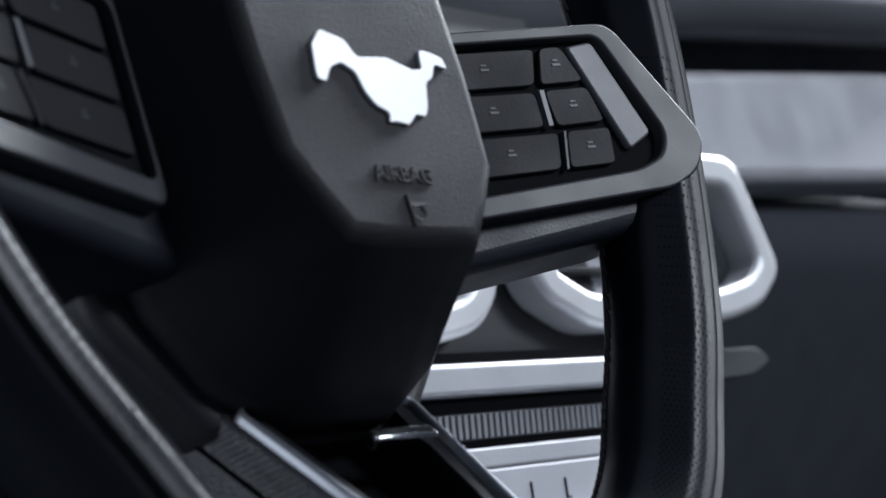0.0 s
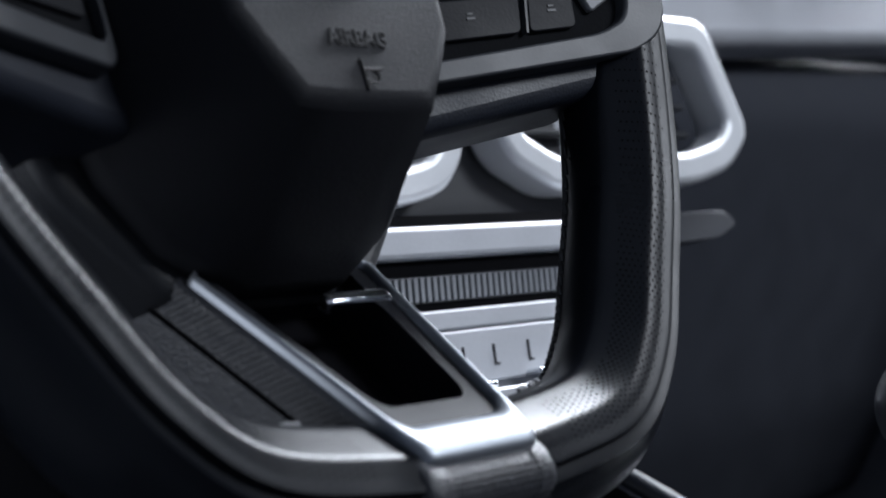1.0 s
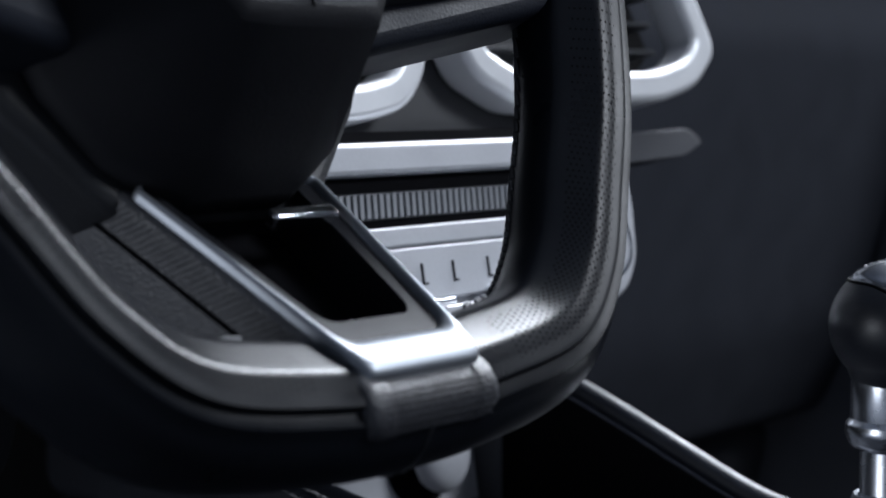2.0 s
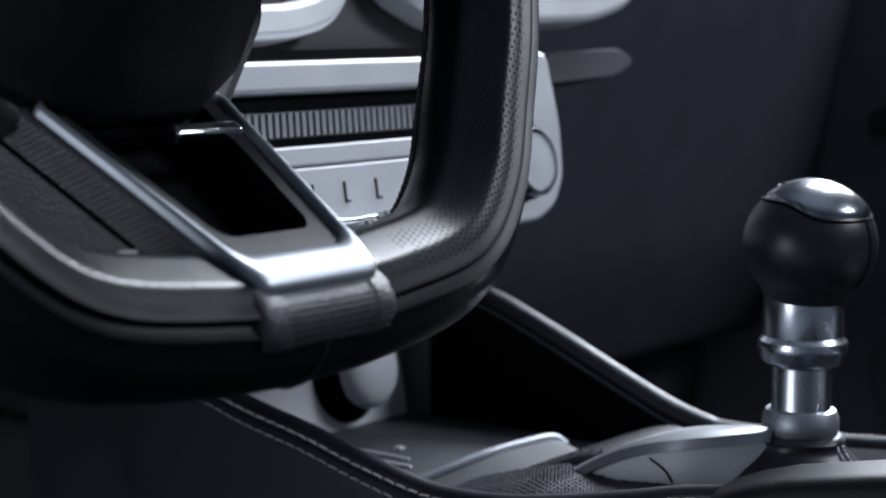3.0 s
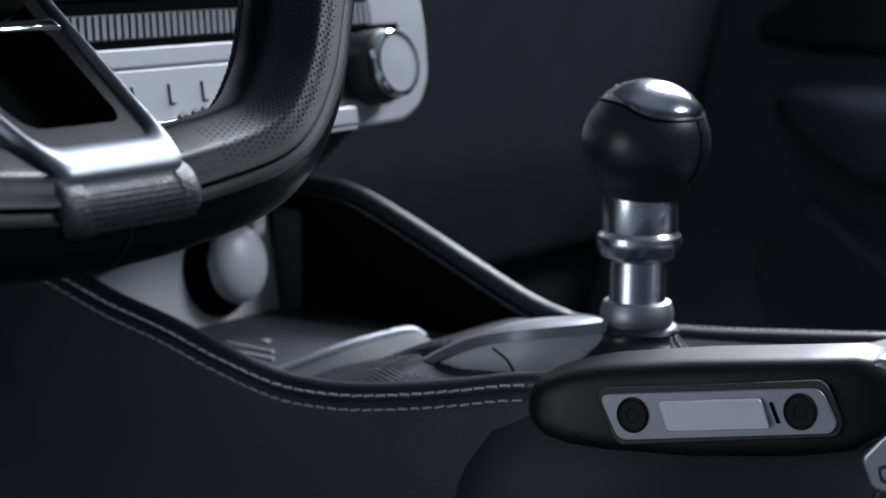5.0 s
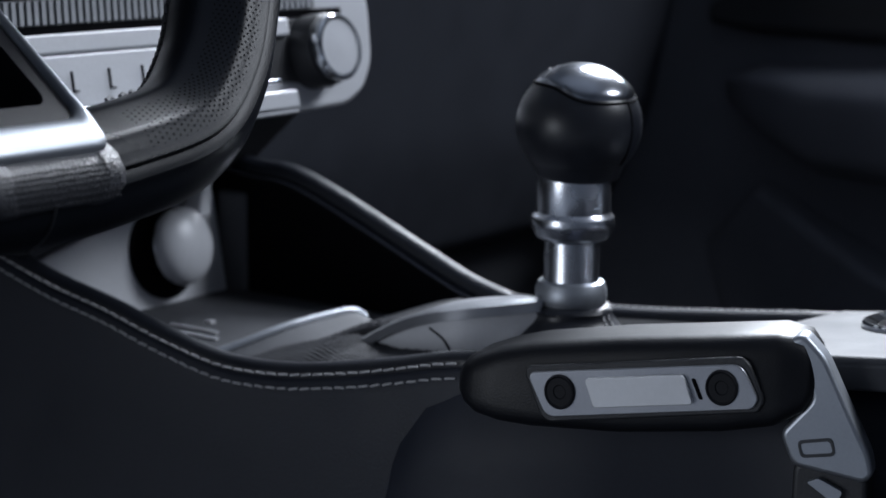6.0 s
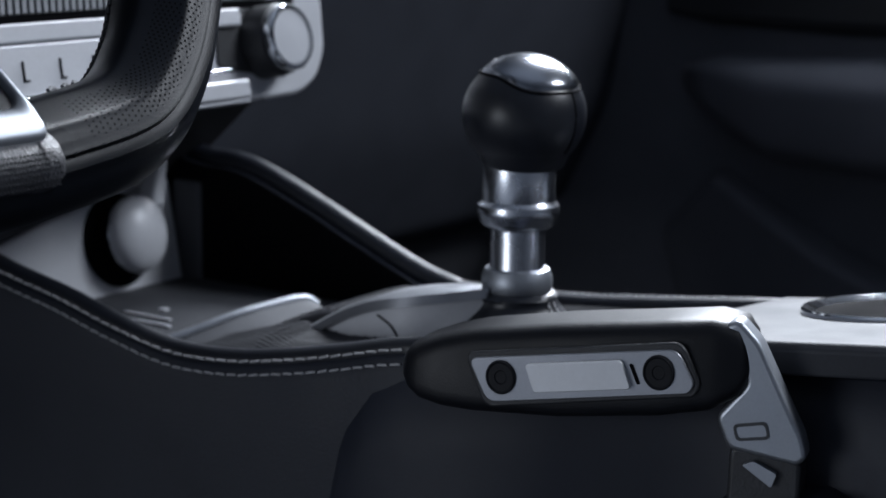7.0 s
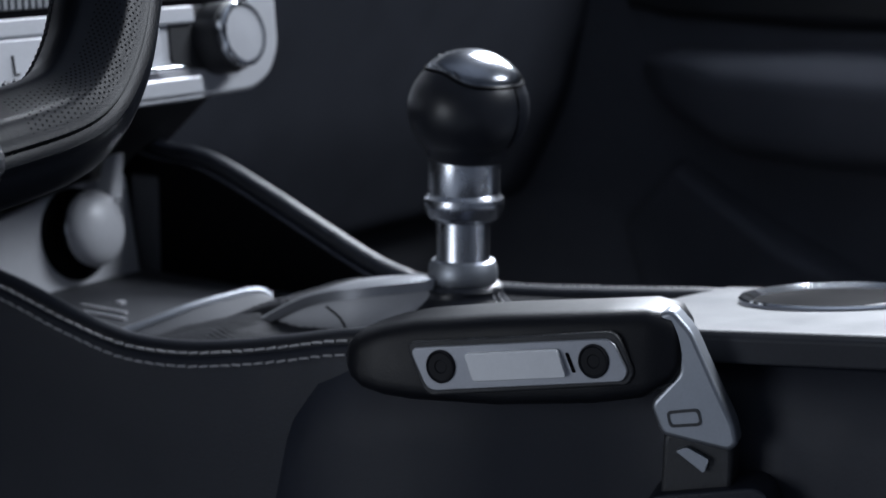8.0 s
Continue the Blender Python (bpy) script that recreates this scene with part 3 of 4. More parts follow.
part("glove_box", at(loops([[(x, y, z) for y, z in rounded([(0.70, 0.36), (0.655, 0.45), (0.615, 0.66), (0.64, 0.70), (0.95, 0.70), (0.95, 0.36)], 0.02)] for x in (0.765, 1.355)])), SOFT, dash, "dark glove box lid", 0.01)
part("knee_panel", at(loops([[(x, y, z) for y, z in rounded([(0.78, 0.16), (0.74, 0.35), (0.95, 0.36), (0.95, 0.16)], 0.02)] for x in (0.765, 1.355)])), FLAP, dash, "dark grey lower panel in the footwell", 0.01)

# ---- centre console ----
console = thing("center_console", pose(0.66, 0.3, 0.42), "leather centre console with stitched edges and open tray", "center console")
CINV = Matrix.Translation((-0.66, -0.3, -0.42))


def con(bm):
    bmesh.ops.transform(bm, matrix=CINV, verts=bm.verts[:])
    return bm


near_edge = spline([(0.573, 0.66, 0.492), (0.573, 0.600, 0.475), (0.573, 0.557, 0.4640), (0.573, 0.525, 0.4550), (0.573, 0.490, 0.4478), (0.573, 0.4561, 0.4392), (0.573, 0.4238, 0.4335), (0.573, 0.3928, 0.4345), (0.573, 0.3631, 0.4393), (0.573, 0.3347, 0.4456), (0.573, 0.3103, 0.4515), (0.575, 0.285, 0.4545)], 90)
far_edge = spline([(0.745, 0.70, 0.505), (0.745, 0.60, 0.492), (0.745, 0.553, 0.4835), (0.745, 0.533, 0.4825), (0.745, 0.5147, 0.4785), (0.745, 0.4815, 0.4657), (0.745, 0.4494, 0.4520), (0.745, 0.4183, 0.4393), (0.745, 0.398, 0.4337), (0.745, 0.385, 0.4322), (0.745, 0.3316, 0.4342), (0.745, 0.276, 0.4400), (0.745, 0.2196, 0.4465), (0.745, 0.10, 0.458), (0.745, -0.3, 0.49)], 100)


def wall_of(edge, s, thick):
    """Leather side wall that hangs from an edge line and swells slightly outwards."""
    rows = []
    for p in edge:
        prof = [(0.0, -0.0035), (0.0020, -0.0055), (0.003, -0.012), (0.004, -0.04), (0.006, -0.12), (0.006, -0.32)]
        rows.append([Vector((p.x - s * o, p.y, p.z + d)) for o, d in prof] + [Vector((p.x + s * thick, p.y, p.z + d)) for o, d in prof[::-1]])
    return loops(rows)


side = part("side_panel", con(wall_of(near_edge, 1, 0.010)), LEATHER, console, "black leather side panel", sharp=50)
part("edge_roll", con(tube([p + Vector((0.0038, 0, -0.0030)) for p in near_edge], 0.0048, 14)), SMOOTH_LEATHER, side, "rounded leather edge roll")
far = part("side_panel", con(wall_of(far_edge, -1, 0.012)), LEATHER, console, "black leather far side panel", sharp=50)
part("edge_roll", con(tube([p + Vector((-0.003, 0, -0.001)) for p in far_edge], 0.0055, 14)), LEATHER, far, "rounded leather edge roll")


def stitches(line, off, parent, pitch=0.0060, size=0.0046, r=0.00042):
    bm = tube([Vector((0, -size / 2, 0)), Vector((0, -size * 0.2, 0.0004)), Vector((0, size * 0.2, 0.0004)), Vector((0, size / 2, 0))], r, 6, up=Vector((1, 0, 0)))
    first = None
    run, k = 0.0, 0.0
    for a, b in zip(line, line[1:]):
        d = (b - a)
        while k < run + d.length:
            p = a.lerp(b, (k - run) / d.length) + off
            turn = math.atan2(-d.z, -d.y) + 0.10 * math.sin(k * 900)
            if first is None:
                first = part("stitch", bm, THREAD, parent)
                ob = first
            else:
                ob = new("stitch", first.data)
                ob.parent = parent
            ob.matrix_basis = CINV @ Matrix.Translation(p) @ Matrix.Rotation(turn, 4, "X") @ Matrix.Rotation(radians(90), 4, "Y")
            k += pitch
        run += d.length


stitches(near_edge[8:84], Vector((-0.0024, 0, -0.0022)), side)
stitches(near_edge[8:84], Vector((-0.0032, 0, -0.0078)), side)
stitches(far_edge[69:84], Vector((-0.003, 0, 0.0045)), far, 0.004, 0.003)
part("tray_floor", con(box(0.659, 0.52, 0.413, 0.166, 0.25, 0.012)), FLAP, console, "dark grey tray floor", 0.002)
part("tray_mark", con(box(0.650, 0.512, 0.4195, 0.002, 0.03, 0.0012)), PALE, console, "raised tray mark", 0.0004)
part("tray_mark", con(box(0.640, 0.505, 0.4195, 0.002, 0.034, 0.0012)), PALE, console, "raised tray mark", 0.0004)
part("tray_mark", con(box(0.665, 0.515, 0.4195, 0.004, 0.004, 0.0012)), PALE, console, "raised tray mark", 0.0004)
# inner tray wall: the shade below the far edge is painted as black
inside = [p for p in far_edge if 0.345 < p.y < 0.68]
part("tray_wall", con(loops([[(0.7325, p.y, p.z - 0.004), (0.741, p.y, p.z - 0.003), (0.741, p.y, 0.408), (0.7325, p.y, 0.408)] for p in inside])), HOLE, console, "inner wall of the tray, its shade put into the black colour")
# tray flap with a bright curved lip
lipline = spline([(0.602, 0.478, 0.4165), (0.6215, 0.4674, 0.4210), (0.6472, 0.4545, 0.4283), (0.6651, 0.4475, 0.4310), (0.6815, 0.4415, 0.4320), (0.6865, 0.4375, 0.4285)], 24)
rows = [[p + Vector((0, 0.0, 0)), p + Vector((-0.010, -0.03, -0.004)), p + Vector((-0.015, -0.06, -0.010)), p + Vector((-0.015, -0.06, -0.018)), p + Vector((0, 0, -0.012))] for p in lipline]
flap = part("tray_flap", con(loops(rows)), FLAP, console, "dark grey tray flap", sharp=40)
part("flap_lip", con(tube(lipline, 0.0022, 10)), SATIN, flap, "bright curved lip")
def ramp_rise(x, y):
    """How far the ramp climbs towards the gear lever ahead of the arch."""
    return float(np.interp(x, [0.590, 0.606, 0.630], [0.0, 0.0040, 0.0055])) * max(0.0, min(1.0, (y - 0.372) / 0.024))


part("ramp", con(loops([[(0.586, y, z - 0.001)] + [(x, y, z + ramp_rise(x, y)) for x in (0.590, 0.598, 0.606, 0.618, 0.630)] + [(0.630, y, 0.40), (0.586, y, 0.40)] for y, z in ((0.445, 0.4185), (0.42, 0.4260), (0.40, 0.4315), (0.385, 0.4340), (0.372, 0.4355), (0.355, 0.4370), (0.335, 0.4390), (0.30, 0.4430))])), KNURL, console, "knurled dark ramp", 0.001)
bm = bmesh.new()
for i in range(36):
    for j in range(15):
        y = 0.440 - 0.0026 * i
        z = float(np.interp(y, [0.335, 0.355, 0.372, 0.385, 0.40, 0.42, 0.445], [0.4390, 0.4370, 0.4355, 0.4340, 0.4315, 0.4260, 0.4185])) + 0.0001
        x = 0.590 + 0.0026 * j + 0.0013 * (i % 2)
        dot(bm, (x, y, z + ramp_rise(x, y)), 0.0009, 0.0009, 0.0007)
tagged(part("knurling", con(bm), FLAP, console, "fine raised knurling"), kind="stuff")
# knurled hump that rises behind the tray flap
humpline = spline([(0, 0.456, 0.4120), (0, 0.4366, 0.4232), (0, 0.4137, 0.4340), (0, 0.396, 0.4415), (0, 0.384, 0.4440), (0, 0.374, 0.4430)], 24)
part("hump", con(loops([[(0.633, p.y, p.z - 0.002), (0.636, p.y, p.z), (0.690, p.y, p.z), (0.693, p.y, p.z - 0.002), (0.693, p.y, 0.405), (0.633, p.y, 0.405)] for p in humpline])), KNURL, console, "dark knurled hump", sharp=40)
bm = bmesh.new()
for i in range(29):
    y = 0.448 - 0.0024 * i
    z = float(np.interp(y, [p.y for p in humpline[::-1]], [p.z for p in humpline[::-1]]))
    for j in range(19):
        dot(bm, (0.6355 + 0.0028 * j + 0.0014 * (i % 2), y, z), 0.0008, 0.0008, 0.0006)
tagged(part("hump_knurling", con(bm), FLAP, console, "fine raised knurling"), kind="stuff")
# shifter surround: arch and sliding cover
def taper(y):
    t = max(0.0, min(1.0, (0.350 - y) / 0.036))
    return 0.022 * t * t


archline = spline([(0.63, 0.4055, 0.4300), (0.63, 0.3929, 0.4368), (0.63, 0.3806, 0.4440), (0.63, 0.3685, 0.4500), (0.63, 0.3566, 0.4543), (0.63, 0.345, 0.4572), (0.63, 0.3307, 0.4596), (0.63, 0.3139, 0.4615)], 32)
rows = []
for p in archline:
    z, o = p.z, taper(p.y)
    rows.append([(0.621 + o, p.y, z - 0.0055), (0.6225 + o, p.y, z - 0.0015), (0.626 + o, p.y, z), (0.648, p.y, z), (0.652, p.y, z - 0.002), (0.652, p.y, z - 0.0055)])
arch = part("shifter_arch", con(loops(rows)), BRUSHED, console, "silver arched trim before the gear lever", sharp=40)
rows = [[(0.6245 + taper(p.y), p.y, p.z - 0.0053), (0.650, p.y, p.z - 0.0053), (0.650, p.y, 0.42), (0.6245 + taper(p.y), p.y, 0.42)] for p in archline[2:]]
part("arch_cover", con(loops(rows)), PALE, arch, "pale sliding cover", 0.0008)
part("cover_slit", con(tube(spline([(0.6243, 0.3455, 0.4385), (0.6243, 0.3490, 0.4430), (0.6243, 0.3560, 0.4468)], 8), 0.0005, 6)), HOLE, arch, "dark slit")
# front panel of the tray with the start button
fp = [(0.60, 0.41), (0.7295, 0.41), (0.7295, 0.4715), (0.690, 0.470), (0.650, 0.462), (0.60, 0.452)]
m = CINV @ Matrix.Translation((0, 0.565, 0.44)) @ Matrix.Rotation(radians(80), 4, "X")
part("tray_front", prism([(x, z - 0.44) for x, z in fp], -0.01, 0.0, None, m), PALE, console, "pale panel at the head of the tray", 0.002)
part("tray_post", con(box(0.7330, 0.560, 0.441, 0.005, 0.02, 0.060)), GREY, console, "grey post beside the button panel", 0.003)
bm = lathe([(0.0240, -0.001), (0.0240, 0.001), (0.0005, 0.001)])
bmesh.ops.transform(bm, matrix=m @ pose(0.686, 0.005, 0), verts=bm.verts[:])
part("button_surround", bm, HOLE, console, "black round surround")
btn = thing("start_button", pose(0.6860, 0.552, 0.4496) @ Matrix.Rotation(radians(80), 4, "X"), "pale silver oval push button on the tray panel", "push button")
part("button_cap", ball(0.0195, 0.95, 1.02, 0.55, n=32), PALE, btn, "smooth pale cap")
part("button_collar", lathe([(0.015, -0.014), (0.017, -0.006), (0.0185, -0.002), (0.017, 0.0)]), CHROME, btn, "chrome collar")
part("button_tab", loops([[(0.006, 0.012, -0.006), (0.022, 0.012, -0.006), (0.019, 0.012, 0.004), (0.010, 0.012, 0.004)], [(0.022, 0.036, -0.008), (0.031, 0.036, -0.008), (0.030, 0.036, 0.0), (0.024, 0.036, 0.0)]]), PALE, btn, "small raised tab", 0.0015)

# rear console: body, top, cup ring
rows = []
for y, top, x in ((0.352, 0.345, 0.588), (0.3475, 0.380, 0.576), (0.3390, 0.406, 0.5685), (0.330, 0.4225, 0.5645), (0.318, 0.436, 0.563), (0.300, 0.4440, 0.563), (0.270, 0.4455, 0.568), (0.24, 0.4465, 0.580), (0.21, 0.4490, 0.598), (0.18, 0.4520, 0.6065), (0.10, 0.4600, 0.608), (-0.30, 0.4935, 0.608)):
    up = float(np.interp(-y, [-0.236, -0.222, -0.10, 0.30], [0.433, 0.4495, 0.4640, 0.502])) if y < 0.30 else min(top, 0.432)
    rows.append([(x, y, 0.12), (x - 0.002, y, 0.25), (x - 0.001, y, top - 0.03), (x + 0.003, y, top - 0.010), (x + 0.010, y, top), (x + 0.016, y, top), (x + 0.019, y, up), (0.735, y, up - 0.010), (0.742, y, up - 0.02), (0.742, y, 0.12)])
part("rear_body", con(loops(rows)), FRAMEDARK, console, "dark rear console body", 0.003, 45)
rows = []
for y, z in ((0.222, 0.4618), (0.20, 0.4645), (0.10, 0.4757), (-0.30, 0.513)):
    rows.append([(0.600, y, z - 0.012), (0.5985, y, z - 0.0025), (0.601, y, z), (0.735, y, z - 0.0090), (0.738, y, z - 0.012), (0.738, y, z - 0.020)])
rows[0] = [(x + (0.03 if x < 0.66 else 0), y, z) for x, y, z in rows[0]]
part("console_top", con(loops(rows)), CONSOLETOP, console, "smooth grey console top", 0.001, 45)
m = CINV @ Matrix.Translation((0.6985, 0.155, 0.4628)) @ Matrix.Rotation(math.atan(-0.095), 4, "X") @ Matrix.Rotation(radians(3.4), 4, "Y")
bm = lathe([(0.0405, -0.003), (0.0405, 0.0016), (0.0397, 0.0024), (0.0385, 0.0025), (0.0365, 0.0014), (0.0345, 0.0002), (0.0340, -0.003)], 64)
bmesh.ops.transform(bm, matrix=m, verts=bm.verts[:])
cup = part("cup_ring", bm, CHROME, console, "chrome cup holder ring")
# no hollow here: a flat disc whose black stands for the shaded depth
bm = lathe([(0.0342, 0.0006), (0.033, 0.0003), (0.0005, 0.0003)], 48)
bmesh.ops.transform(bm, matrix=m, verts=bm.verts[:])
part("cup_well", bm, HOLE, cup, "flat black disc painted as the shaded cup holder")
part("shifter_well", con(loops([[(0.63, 0.335, 0.434), (0.737, 0.335, 0.434), (0.737, 0.335, 0.425), (0.63, 0.335, 0.425)], [(0.63, 0.225, 0.444), (0.737, 0.225, 0.444), (0.737, 0.225, 0.43), (0.63, 0.225, 0.43)]])), MATTE, console, "dark well round the gear lever", 0.001)
bm = bmesh.new()
for k in range(26):
    box(0.712, 0.243 - 0.0016 * k, 0.4450 + 0.00016 * k, 0.024, 0.0008, 0.002, bm)
tagged(part("ribbed_inlay", con(bm), MATTE, console, "fine ribbed dark inlay"), kind="stuff")

# ---- gear lever ----
LEVER = pose(0.6598, 0.3097, 0.0, 0, 0, 0)
lever = thing("gear_lever", LEVER @ pose(0, 0, 0.44), "gear lever with black ball knob and polished shaft", "gear lever")
Z0 = -0.44
def shifted(bm):
    bmesh.ops.translate(bm, verts=bm.verts[:], vec=(0.0010, -0.0014, 0))
    return bm


knob_prof = [(0.0005, 0.5090), (0.0150, 0.5090), (0.0163, 0.5097), (0.0174, 0.5118)] + [(0.0257 * math.cos(a), 0.5315 + 0.0240 * math.sin(a)) for a in np.linspace(-0.76, 1.5, 30)] + [(0.0005, 0.5555)]
knob = part("knob", shifted(lathe([(r, z + Z0) for r, z in knob_prof], 56)), SMOOTH_LEATHER, lever, "black leather ball knob", sharp=60)


def on_knob(az, el, lift):
    r = 0.0257 + lift
    return Vector((0.0010 + r * math.cos(el) * math.cos(az), -0.0014 + r * math.cos(el) * math.sin(az), 0.5315 + Z0 + (r - 0.0014) * math.sin(el)))


# chrome cap that dips on the rear side
AX = radians(-104)


def cap_edge(az):
    return 0.80 - 0.34 * (0.5 + 0.5 * math.tanh(3.2 * (math.cos(az - AX) - 0.52)))


n = 72
rows = []
for k in range(12):
    rows.append([on_knob(2 * math.pi * j / n, cap_edge(2 * math.pi * j / n) + (1.52 - cap_edge(2 * math.pi * j / n)) * k / 11, 0.0008 if k else -0.0004) for j in range(n)])
cap = part("knob_cap", loops(rows), CAP, knob, "chrome cap with the shift pattern", sharp=60)
part("cap_groove", tube([on_knob(2 * math.pi * j / n, cap_edge(2 * math.pi * j / n) - 0.03, 0.0001) for j in range(n)], 0.0005, 6, closed=True), HOLE, knob, "dark line under the cap")
for az in (AX + 0.18, AX - 0.42 + math.pi, AX + math.pi + 0.42):
    part("knob_seam", tube([on_knob(az, e, 0.00005) for e in np.linspace(-0.65, cap_edge(az), 14)], 0.0004, 6), HOLE, knob, "sewn seam of the knob")
# raised shift pattern
bm = bmesh.new()
for k in (-1, 0, 1):
    tube([Vector((0.005 * k, y, 0.5553 + 0.0006 + Z0 - 0.0000 - (y * y + (0.005 * k) ** 2) * 20)) for y in np.linspace(-0.006, 0.006, 7)], 0.0005, 6, bm)
tube([Vector((x, 0, 0.5558 + Z0 - x * x * 20)) for x in np.linspace(-0.005, 0.005, 7)], 0.0005, 6, bm)
for x, y in ((-0.005, 0.0085), (0, 0.0085), (0.005, 0.0085), (-0.005, -0.0085), (0, -0.0085), (0.005, -0.0085)):
    box(x, y, 0.5556 + Z0 - (x * x + y * y) * 20, 0.0013, 0.0018, 0.0008, bm)
part("shift_pattern", bm, EMBLEM, cap, "raised shift pattern of plain bars")
part("upper_sleeve", lathe([(r, z + Z0) for r, z in ((0.0150, 0.512), (0.0153, 0.510), (0.0153, 0.4955), (0.0150, 0.4945))]), POLISHED, lever, "polished upper sleeve")
part("collar", lathe([(r, z + Z0) for r, z in ((0.0150, 0.4965), (0.0157, 0.4952), (0.0169, 0.4940), (0.0173, 0.4920), (0.0171, 0.4900), (0.0162, 0.4885), (0.0160, 0.4870), (0.0150, 0.4855), (0.0130, 0.4843), (0.0116, 0.4838))]), POLISHED, lever, "polished collar")
part("lower_sleeve", lathe([(r, z + Z0) for r, z in ((0.0112, 0.486), (0.0114, 0.484), (0.0114, 0.468), (0.0118, 0.4660))]), POLISHED, lever, "polished lower sleeve")
part("base_ring", lathe([(r, z + Z0) for r, z in ((0.0118, 0.4675), (0.0135, 0.4668), (0.0147, 0.4640), (0.0149, 0.4610), (0.0146, 0.4585), (0.0138, 0.4570), (0.012, 0.4565))]), SATIN, lever, "satin base ring")
boot_prof = [(0.0125, 0.4580), (0.0160, 0.4572), (0.0176, 0.4555), (0.0170, 0.4538), (0.0188, 0.4512), (0.0232, 0.4462), (0.029, 0.4400), (0.034, 0.4330)]
rows = []
for r, z in boot_prof:
    rows.append([((r + 0.0012 * math.sin(5 * a + z * 300) * (0.46 - z) * 40) * math.cos(a), (r + 0.0012 * math.sin(5 * a + z * 300) * (0.46 - z) * 40) * math.sin(a), z + Z0) for a in np.linspace(0, 2 * math.pi, 49)[:-1]])
boot = part("boot", loops(rows), SMOOTH_LEATHER, lever, "black leather boot", sharp=60)
for az in (AX + 0.06, AX + 0.26):
    for k in range(9):
        z0, z1 = 0.4545 - 0.0024 * k, 0.4545 - 0.0024 * k - 0.0019
        rr = lambda z: float(np.interp(-z, [-p[1] for p in boot_prof], [p[0] for p in boot_prof])) + 0.0009
        part("boot_stitch", tube([Vector((rr(z) * math.cos(az), rr(z) * math.sin(az), z + Z0)) for z in (z0, (z0 + z1) / 2, z1)], 0.0005, 6), THREAD, boot)

# ---- hand brake ----
HB = Matrix.Translation((0.5756, 0.2242, 0.4564)) @ Matrix.Rotation(radians(15.6), 4, "Z") @ Matrix.Rotation(radians(-5.8), 4, "X") @ Matrix.Diagonal((1, 0.889, 1, 1))
brake = thing("hand_brake", HB, "hand brake lever with dark grip and silver side plate", "hand brake")
rows = []
for y, hz, hx, cz in ((0.0788, 0.0025, 0.005, 0.0012), (0.0780, 0.0055, 0.0090, 0.0010), (0.0755, 0.0088, 0.0125, 0.0004), (0.0700, 0.0118, 0.0150, -0.0004), (0.0600, 0.0146, 0.0162, -0.0008), (0.0465, 0.0166, 0.0165, -0.0010), (0.011, 0.0184, 0.0175, -0.0014), (-0.03, 0.0184, 0.0175, -0.0010), (-0.050, 0.0176, 0.017, 0.0002), (-0.0605, 0.0140, 0.0155, 0.0015), (-0.0650, 0.009, 0.012, 0.0020)):
    rows.append([(x, y - 0.10 * z, z + cz) for x, z in rounded([(-hx, -hz * 0.8), (hx, -hz * 0.8), (hx, hz), (-hx * 0.8, hz)], 0.007, 5)])
grip = part("grip", loops(rows), GRIP, brake, "dark moulded grip", sharp=60)
mm = Matrix.Translation((-0.0150, 0, 0)) @ Matrix(((0, 0, -1, 0), (-1, 0, 0, 0), (0, 1, 0, 0), (0, 0, 0, 1)))
plate_out = rounded([(-0.0455, 0.0070), (-0.0390, -0.0092), (0.0425, -0.0064), (0.0450, -0.0030), (0.0395, 0.0092)], 0.004, 5)
part("side_plate_seat", prism([(x * 1.045, y * 1.25) for x, y in plate_out], 0.0, 0.0026, None, mm), DARK, brake, "dark seat of the plate", 0.0008)
plate = part("side_plate", prism(plate_out, 0.0, 0.0040, None, mm), BRUSHED, brake, "silver side plate", 0.0008)
for x, y in ((-0.0323, 0.0), (0.0315, 0.0013)):
    bm = lathe([(0.0062, 0.0035), (0.0062, 0.0047), (0.0057, 0.0052), (0.0050, 0.0047), (0.0026, 0.0047), (0.0022, 0.0043), (0.0004, 0.0043)], 32)
    bmesh.ops.transform(bm, matrix=mm @ Matrix.Translation((x, y, 0)), verts=bm.verts[:])
    part("screw", bm, KEY, plate, "black socket screw", sharp=25)
part("plate_bar", prism(rounded([(-0.0214, 0.0049), (-0.0186, -0.0052), (0.0205, -0.0040), (0.0175, 0.0060)], 0.0014, 3), 0.0038, 0.0064, None, mm), EMBLEM, plate, "raised bright bar", 0.0024)
part("plate_slot", prism(rounded([(0.0200, 0.0045), (0.0215, 0.0045), (0.0240, -0.0028), (0.0225, -0.0028)], 0.0006, 2), 0.0038, 0.0043, None, mm), HOLE, plate, "small dark slot")
# cast metal arm at the rear end
arm_pts = rounded([(0.0555, 0.0155), (0.0622, 0.0176), (0.0696, 0.0092), (0.0772, -0.0092), (0.0838, -0.0245), (0.0846, -0.0315), (0.0809, -0.0341), (0.0543, -0.0280), (0.0505, -0.0164), (0.0640, -0.0045)], 0.003, 5)
mm2 = Matrix.Translation((-0.001, 0, 0)) @ Matrix(((0, 0, -1, 0), (-1, 0, 0, 0), (0, 1, 0, 0), (0, 0, 0, 1)))
arm = part("arm", prism(arm_pts, -0.001, 0.010, None, mm2), SATIN, brake, "cast silver arm", 0.0026, segments=4)
part("arm_slot", ring(rounded([(0.0570, -0.0190), (0.0703, -0.0180), (0.0712, -0.0243), (0.0580, -0.0250)], 0.002, 4), rounded([(0.0580, -0.0200), (0.0694, -0.0191), (0.0702, -0.0233), (0.0588, -0.0240)], 0.0015, 4), 0.0, 0.0007), FRAME, arm, "pressed slot")
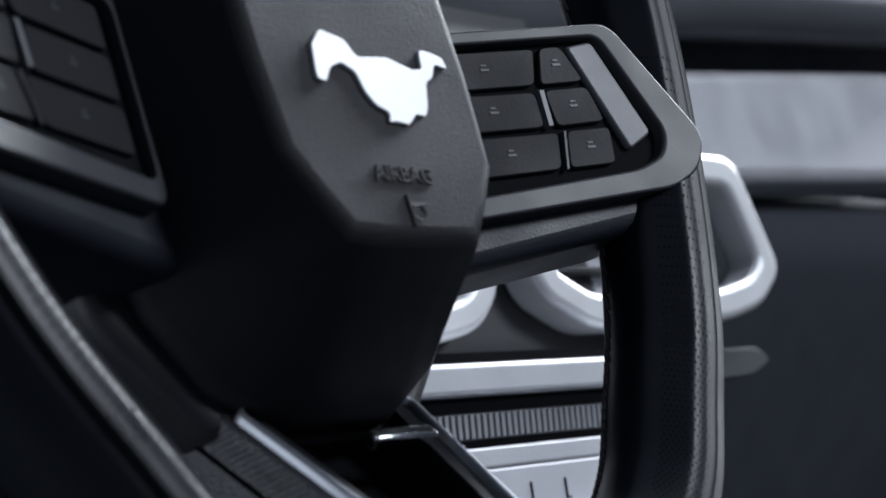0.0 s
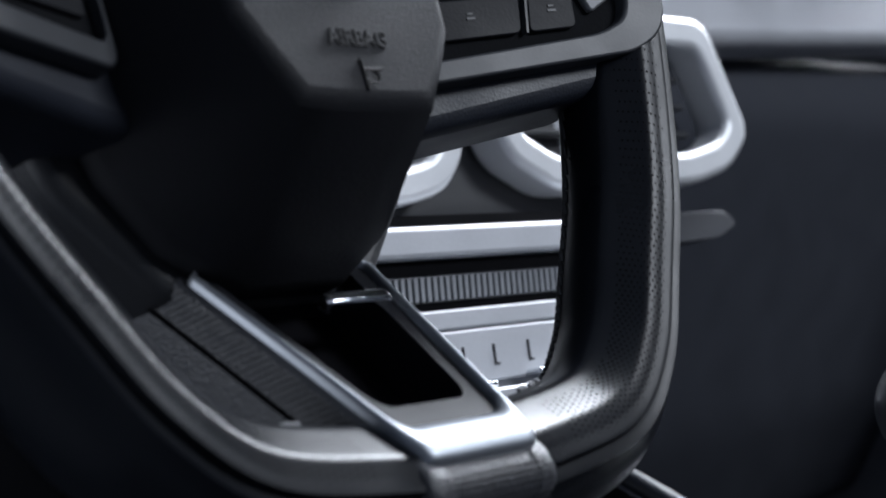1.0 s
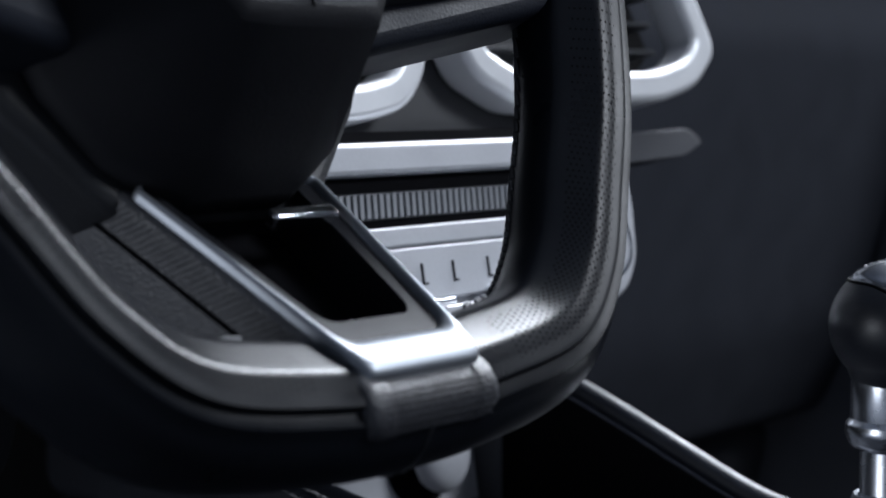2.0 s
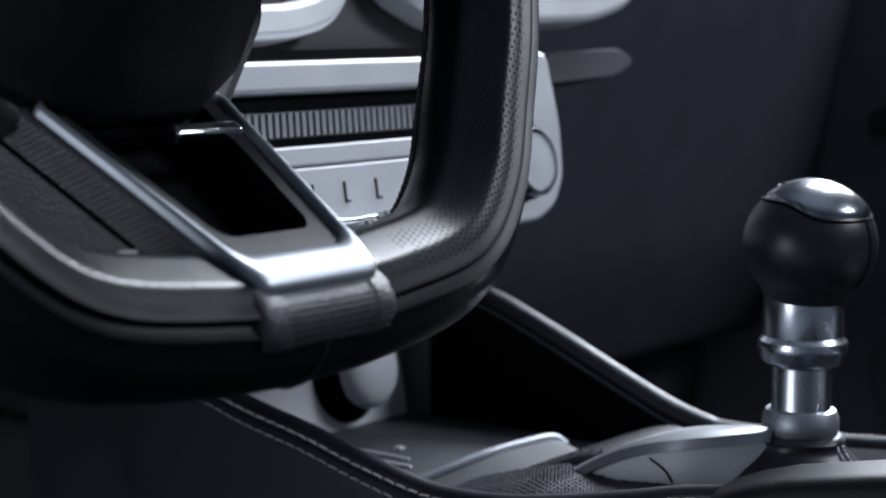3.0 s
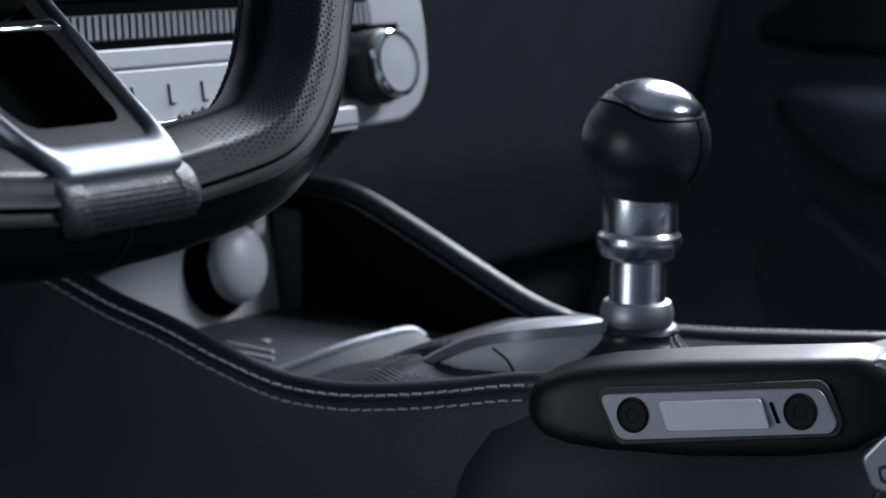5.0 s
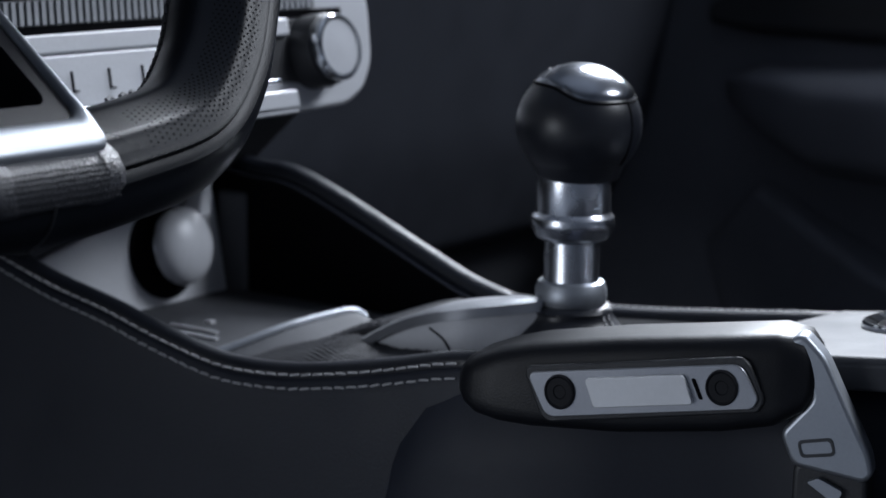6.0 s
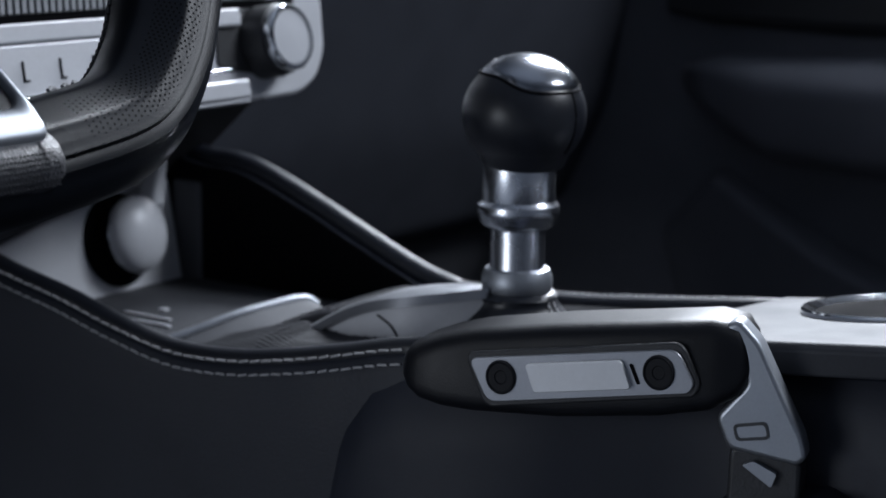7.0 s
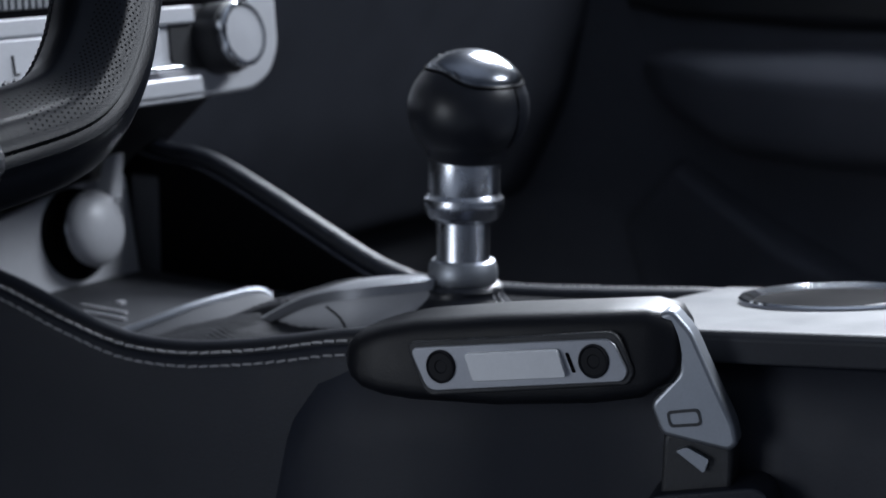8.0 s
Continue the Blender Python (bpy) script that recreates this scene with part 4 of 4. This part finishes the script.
bpy.data.objects["arm_slot"].matrix_basis = mm2 @ Matrix.Translation((0, 0, 0.0098))
part("pivot", prism(rounded([(0.0545, -0.027), (0.0822, -0.0325), (0.0790, -0.060), (0.0500, -0.060)], 0.004), -0.009, 0.007, None, mm2), DARK, brake, "dark pivot under the arm", 0.002)
part("pivot_clip", prism(rounded([(0.0595, -0.0336), (0.0642, -0.0322), (0.0729, -0.0368), (0.0703, -0.0418)], 0.001, 3), 0.007, 0.010, None, mm2), SATIN, brake, "bright clip", 0.001)
part("boot_base", prism(rounded([(0.045, -0.050), (0.095, -0.046), (0.105, -0.080), (0.04, -0.080)], 0.008), -0.012, 0.012, None, mm2), LEATHER, brake, "folded leather base", 0.004)

# ---- passenger door ----
door = thing("passenger_door", pose(1.36, 0.1, 0.1), "dark soft-touch inner door panel with armrest", "car door")
DINV = Matrix.Translation((-1.36, -0.1, -0.1))


def drw(bm):
    bmesh.ops.transform(bm, matrix=DINV, verts=bm.verts[:])
    return bm


part("door_panel", drw(loops([[(x, y, z) for x, z in ((1.40, 0.12), (1.355, 0.12), (1.345, 0.30), (1.352, 0.40), (1.350, 0.62), (1.375, 0.76), (1.42, 0.78), (1.42, 0.12))] for y in (0.99, 0.69, 0.3, -0.5)])), DOORSKIN, door, "dark door panel", 0.008)
rows = []
for y, z, hz, out in ((0.585, 0.475, 0.012, 0.006), (0.555, 0.468, 0.030, 0.025), (0.50, 0.455, 0.045, 0.05), (0.42, 0.455, 0.050, 0.065), (0.1, 0.46, 0.05, 0.07), (-0.4, 0.465, 0.05, 0.07)):
    rows.append([(x, y, zz) for x, zz in rounded([(1.36, z - hz), (1.352 - out * 0.8, z - hz * 0.6), (1.352 - out, z + hz * 0.5), (1.352 - out * 0.7, z + hz * 0.8), (1.36, z + hz)], 0.012, 4)])
part("armrest", drw(loops(rows)), ARMREST, door, "dark padded armrest", sharp=60)
# slab proud of the panel; its dark colour imitates a recess in shade
rows = []
for y, z, hz in ((0.60, 0.535, 0.01), (0.56, 0.545, 0.03), (0.45, 0.555, 0.045), (-0.4, 0.57, 0.05)):
    rows.append([(1.358, y, z - hz), (1.338, y, z - hz * 0.7), (1.338, y, z + hz * 0.7), (1.358, y, z + hz)])
part("door_recess", drw(loops(rows)), DARK, door, "raised slab over the armrest, painted dark as a shaded recess", 0.004)
rows = []
for y, z0, z1, out in ((0.60, 0.33, 0.36, 0.005), (0.55, 0.24, 0.41, 0.02), (0.45, 0.16, 0.36, 0.04), (0.30, 0.14, 0.30, 0.045), (-0.4, 0.14, 0.28, 0.045)):
    rows.append([(1.36, y, z0), (1.352 - out, y, z0 + 0.01), (1.352 - out, y, z1 - 0.01), (1.36, y, z1)])
part("door_pocket", drw(loops(rows)), DOORSKIN, door, "dark door pocket", 0.006)
part("door_seal", drw(tube(spline([(1.36, 0.715, 0.15), (1.36, 0.715, 0.45), (1.36, 0.70, 0.56), (1.37, 0.66, 0.66), (1.38, 0.58, 0.76)], 24), 0.008, 10)), GREY, door, "grey rubber door seal")
# ---- end ----
